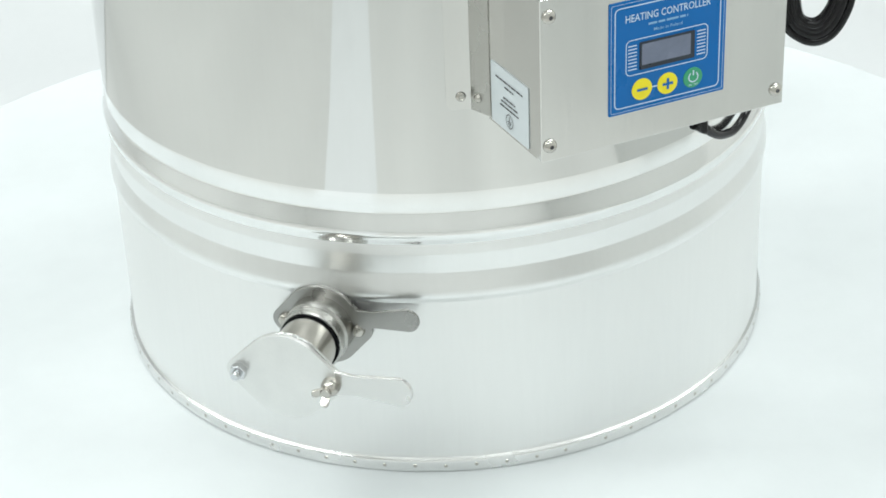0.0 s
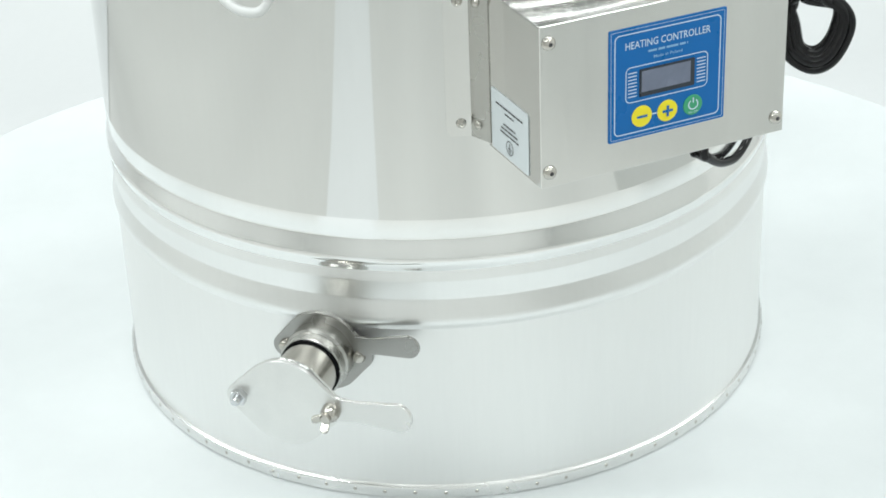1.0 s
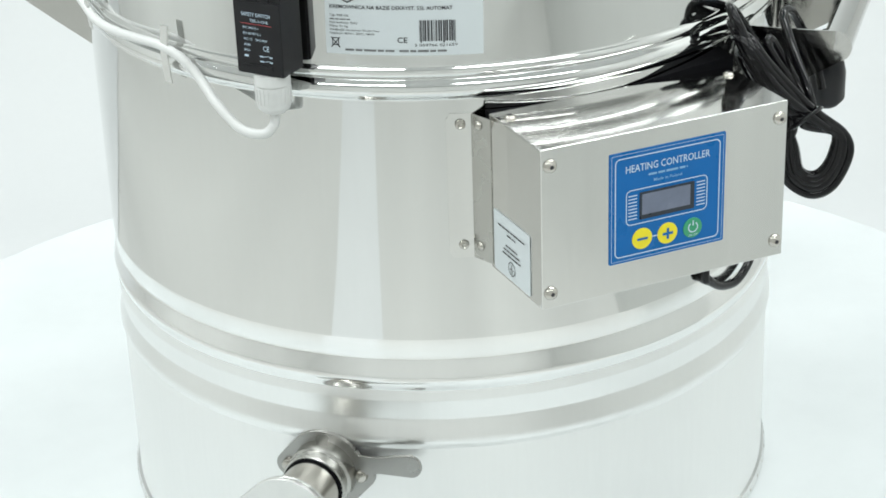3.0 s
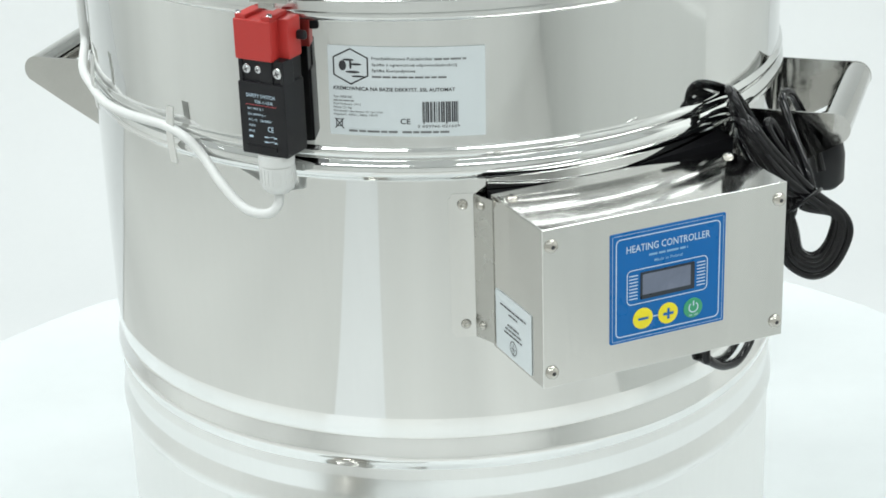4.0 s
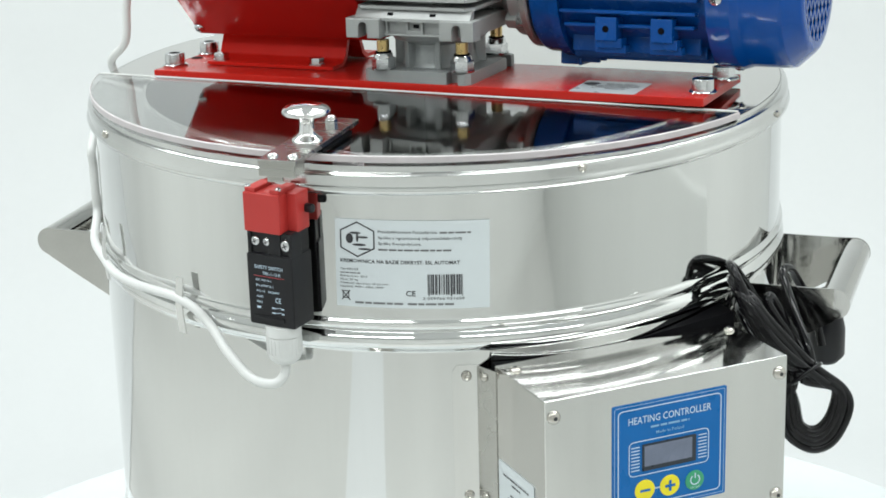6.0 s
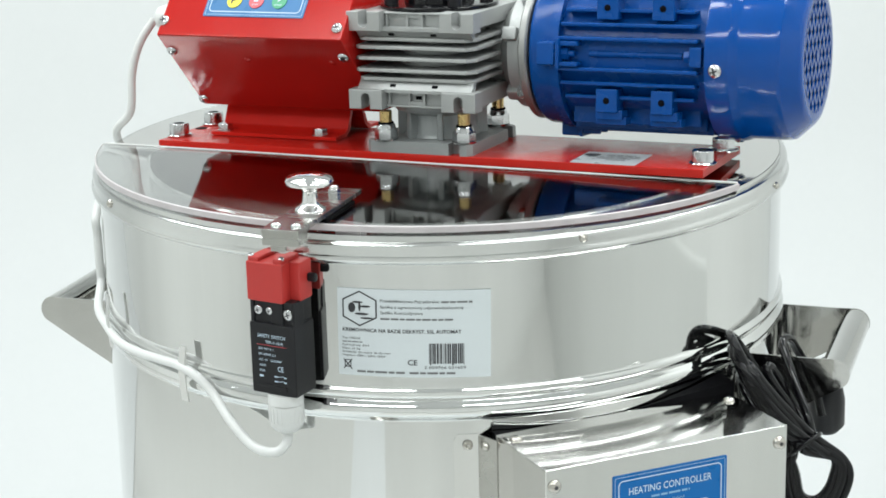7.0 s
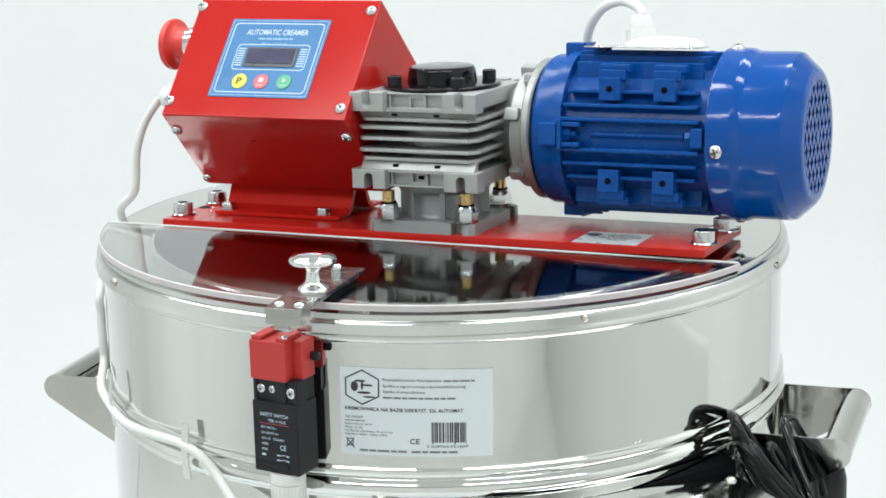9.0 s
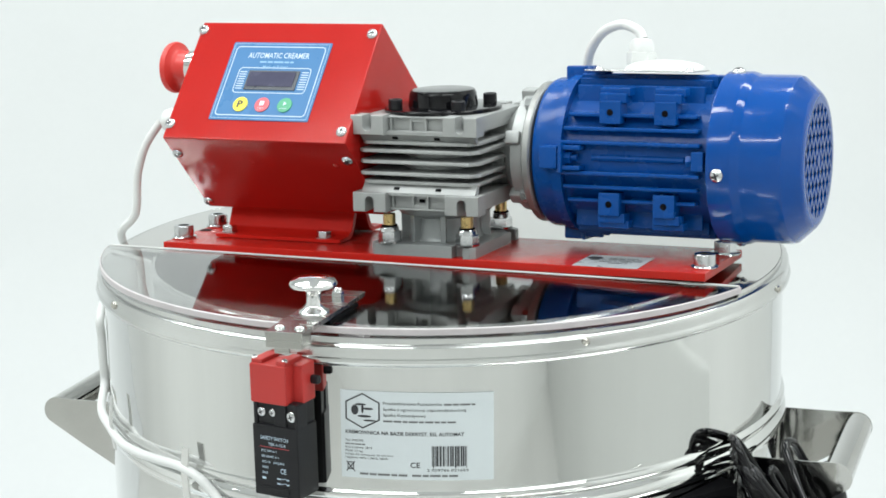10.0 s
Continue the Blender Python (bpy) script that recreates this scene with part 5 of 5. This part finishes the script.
# ---- outlet valve ----
def honey_valve():
    t = thing("honey_valve", around(-19.76, R, 0.1187, -0.7) @ Matrix.Diagonal((1.042, 0.982, 1.057, 1)), "stainless steel honey gate valve with two handles on the tank's foot", "valve")

    def gate(r, lobe, reach):
        """Outline of a round plate with two pointed lobes for its bolts."""
        pts = []
        for s in (1, -1):
            for q in range(-50, 51, 10):
                a = radians(q)
                pts.append((s * lobe + s * reach * math.cos(a), reach * math.sin(a) * s))
            for q in range(50, 131, 8):
                a = radians(q)
                pts.append((s * r * math.cos(a), s * r * math.sin(a)))
        return pts

    def grip(x0, x1, half, tip):
        pts = [(x0, -half * 0.9), (x0 + 0.012, -half * 0.72), (x1 - tip, -half)]
        pts += [(x1 - tip + tip * math.cos(radians(q)), half * math.sin(radians(q))) for q in range(-75, 90, 15)]
        pts += [(x1 - tip, half), (x0 + 0.012, half * 0.72), (x0, half * 0.9)]
        return pts

    bm = bmesh.new()
    lathe(bm, [(0.0, -0.004), (0.0190, -0.004), (0.0190, 0.0300), (0.0, 0.0300)], 48, FACE)
    part("wall_socket", bm, CAST_STEEL, t, "turned steel wall socket")
    bm = bmesh.new()
    prism(bm, gate(0.0285, 0.0262, 0.0085), 0.0034, FACE @ pose(0, 0, 0.0016), 0.0005)
    part("rear_flange", bm, DARK_STEEL, t, "dark reflecting rear flange")
    bm = bmesh.new()
    prism(bm, grip(0.0260, 0.0690, 0.0080, 0.0080), 0.0024, FACE @ pose(0.0, 0.0055, 0.0052, 0, 0, 8), 0.0005)
    part("rear_handle", bm, DARK_STEEL, t, "flat rear handle")
    for x in (-0.0258, 0.0262):
        bm = bmesh.new()
        lathe(bm, [(0, 0.0100), (0.0035, 0.0090), (0.0042, 0.0074), (0.0042, 0.0040)], 18, FACE @ pose(x, 0.001, 0))
        part("rear_bolt", bm, CAST_STEEL, t)
    bm = bmesh.new()
    lathe(bm, [(0.0222, 0.0048), (0.0222, 0.0160), (0.0206, 0.0172), (0.0206, 0.0195), (0.0216, 0.0203), (0.0216, 0.0262), (0.0208, 0.0270), (0.0180, 0.0272), (0.0180, 0.0080)], 48, FACE)
    part("collar", bm, BRUSHED, t, "knurled steel collar", angle=30)
    bm = bmesh.new()
    lathe(bm, [(0.0190, 0.0271), (0.0202, 0.0276), (0.0202, 0.0290), (0.0190, 0.0294)], 48, FACE)
    part("gasket_ring", bm, RUBBER_AND_SHADE, t, "thin black gasket ring")
    bm = bmesh.new()
    lathe(bm, [(0.0192, 0.0290), (0.0192, 0.0640), (0.0, 0.0640)], 48, FACE)
    part("outlet_pipe", bm, CAST_STEEL, t, "bright outlet pipe")
    bm = bmesh.new()
    prism(bm, gate(0.0285, 0.0290, 0.0080), 0.0022, FACE @ pose(0, 0, 0.0640), 0.0004)
    part("seat_flange", bm, SHEET, t, "thin outlet flange")
    bm = bmesh.new()
    prism(bm, gate(0.0300, 0.0315, 0.0082), 0.0030, FACE @ pose(0, 0, 0.0690), 0.0005)
    part("gate_plate", bm, SATIN, t, "satin gate plate closing the outlet")
    bm = bmesh.new()
    prism(bm, grip(0.0340, 0.0845, 0.0098, 0.0090), 0.0030, FACE @ pose(0.0, 0.0005, 0.0691, 0, 0, 1), 0.0005)
    part("gate_handle", bm, VALVE_PLATE, t, "flat handle of the gate plate")
    bm = bmesh.new()
    hex_nut(bm, 0.0056, 0.0050, FACE @ pose(-0.0305, 0.0005, 0.0720, 0, 0, 15), 0.0006)
    lathe(bm, [(0.0030, 0.0760), (0.0030, 0.0810), (0.0022, 0.0818), (0, 0.0818)], 16, FACE @ pose(-0.0305, 0.0005, 0))
    part("pivot_nut", bm, ZINC, t, "steel nut on the pivot bolt")
    bm = bmesh.new()
    lathe(bm, [(0.0062, 0.0720), (0.0058, 0.0760), (0.0042, 0.0790), (0.0030, 0.0795), (0.0030, 0.0830), (0, 0.0832)], 20, FACE @ pose(0.0313, -0.0005, 0))
    for a in (178, -95):
        mw = FACE @ pose(0.0313, -0.0005, 0.0765) @ pose(0, 0, 0, 0, 0, a)
        prism(bm, [(0.0030, -0.0022), (0.0090, -0.0028), (0.0112, -0.0019), (0.0117, 0.0), (0.0112, 0.0019), (0.0090, 0.0028), (0.0030, 0.0022)], 0.0018, mw @ pose(0, 0, 0.0006, 0, -42, 0), 0.0004)
    part("wing_nut", bm, CAST_STEEL, t, "steel wing nut")


honey_valve()


# ---- power cable hank on the handle ----
def power_cable():
    t = thing("power_cable", pose(0, 0, 0), "black power cable coiled into a hank hanging from the handle", "cable")
    rng = random.Random(11)
    r = 0.0031

    def loop(points, name="cable_loop", rad=r, closed=True):
        bm = bmesh.new()
        tube(bm, points, rad, 12, 7, closed)
        return part(name, bm, CABLE_BLACK, t, angle=80)

    def hung(a, b, d=0.0):
        """A place on the hank: a to the right and b down from its tie, in steps of about 0.2 mm; d metres back and down from there."""
        return Vector((0.2392 + 0.000182 * a + 0.000007 * b + 0.191 * d, -0.190 + d, 0.3422 - 0.000197 * b - 0.000007 * a - 0.409 * d))

    # the hank: every turn runs up from the ring at the bottom, through the tie, to a narrow bend beside the tank
    for k in range(8):
        side = (k % 4 - 1.5) * 15 + rng.uniform(-3, 3)
        deep = -0.006 + 0.0052 * (k // 4) + rng.uniform(-0.001, 0.001)
        wide, low = 60 + 20 * (k % 4) + rng.uniform(-4, 4), rng.uniform(-6, 6)
        up = rng.uniform(-25, 25)
        pts = [hung(24 + side, -12 - side, deep), hung(85 + 0.5 * wide, 42 + low, deep), hung(50 + 0.98 * wide, 120, deep), hung(34 + 0.66 * wide, 142 + 0.72 * wide + low, deep),
               hung(32, 145 + 0.98 * wide + low, deep - 0.001), hung(32 - 0.72 * wide, 140 + 0.60 * wide, deep), hung(24 - 0.86 * wide, 100, deep + 0.003), hung(-42 + 0.3 * side, 40, deep + 0.005),
               hung(-60 + side, -40 - 0.4 * side, deep + 0.006), hung(-150 + side, -150 - 0.6 * side + 0.3 * up, deep + 0.018), hung(-218 + 0.6 * side, -240 + up, deep + 0.030), hung(-230 + 0.6 * side, -285 + up, deep + 0.022),
               hung(-206 + 0.8 * side, -295 + up, deep + 0.004), hung(-150 + side, -215 + 0.5 * up, deep - 0.003), hung(-60 + side, -105 - 0.5 * side, deep)]
        loop(pts)
    # the end that comes from the tank and joins the hank
    loop([hung(-60, -110, 0.030), hung(-150, -250, 0.040), hung(-206, -335, 0.042), hung(-246, -392, 0.036), hung(-266, -408, 0.022), hung(-258, -392, 0.008), hung(-232, -345, 0.000), hung(-190, -260, -0.004), hung(-130, -165, -0.010), hung(-60, -85, -0.012), hung(20, -20, -0.010), hung(90, 30, -0.008)], closed=False)
    for a, b, d in ((6, 26, -0.002), (-4, 44, 0.003)):
        loop([hung(-60 + a, -105 + b, 0.028 + d), hung(-150 + a, -240 + b, 0.040 + d), hung(-206 + a, -325 + b, 0.044 + d), hung(-240 + a, -372 + b, 0.034 + d), hung(-254 + a, -388 + b, 0.018 + d), hung(-246 + a, -376 + b, 0.004 + d),
              hung(-196 + a, -275 + b, -0.003 + d), hung(-130 + a, -170 + b, -0.008 + d), hung(-50 + a, -85 + b, -0.009), hung(40, 0, -0.008)], closed=False)
    # tie round the hank
    loop([hung(4 + 62 * math.cos(a), -2 - 44 * math.cos(a), 0.0150 * math.sin(a) - 0.0012) for a in [k * math.pi / 6 for k in range(12)]], "tie_wrap", 0.0016)
    # a loop thrown over the handle's near cheek
    loop([hung(40, -20, 0.000), hung(20, -110, 0.006), hung(-25, -230, 0.024), hung(-58, -330, 0.042), hung(-72, -375, 0.050), hung(-66, -402, 0.057), hung(-44, -405, 0.064),
          hung(-20, -372, 0.070), hung(30, -280, 0.074), hung(60, -190, 0.076), hung(75, -120, 0.074)], closed=False)
    loop([hung(30, -30, 0.010), hung(-40, -140, 0.012), hung(-95, -215, 0.014), hung(-128, -272, 0.016), hung(-118, -292, 0.020), hung(-92, -262, 0.024), hung(-40, -170, 0.026), hung(20, -70, 0.024)], closed=False)

    # plug hanging behind the handle
    bm = bmesh.new()
    lathe(bm, [(0, 0.0), (0.0090, 0.0), (0.0128, 0.0050), (0.0132, 0.0260), (0.0112, 0.0370), (0.0062, 0.0440), (0.0048, 0.0580), (0, 0.0580)], 30)
    part("plug", bm, BLACK, t, "black round plug", pose(0.2755, -0.0880, 0.3140, 12, -4, 0))


power_cable()
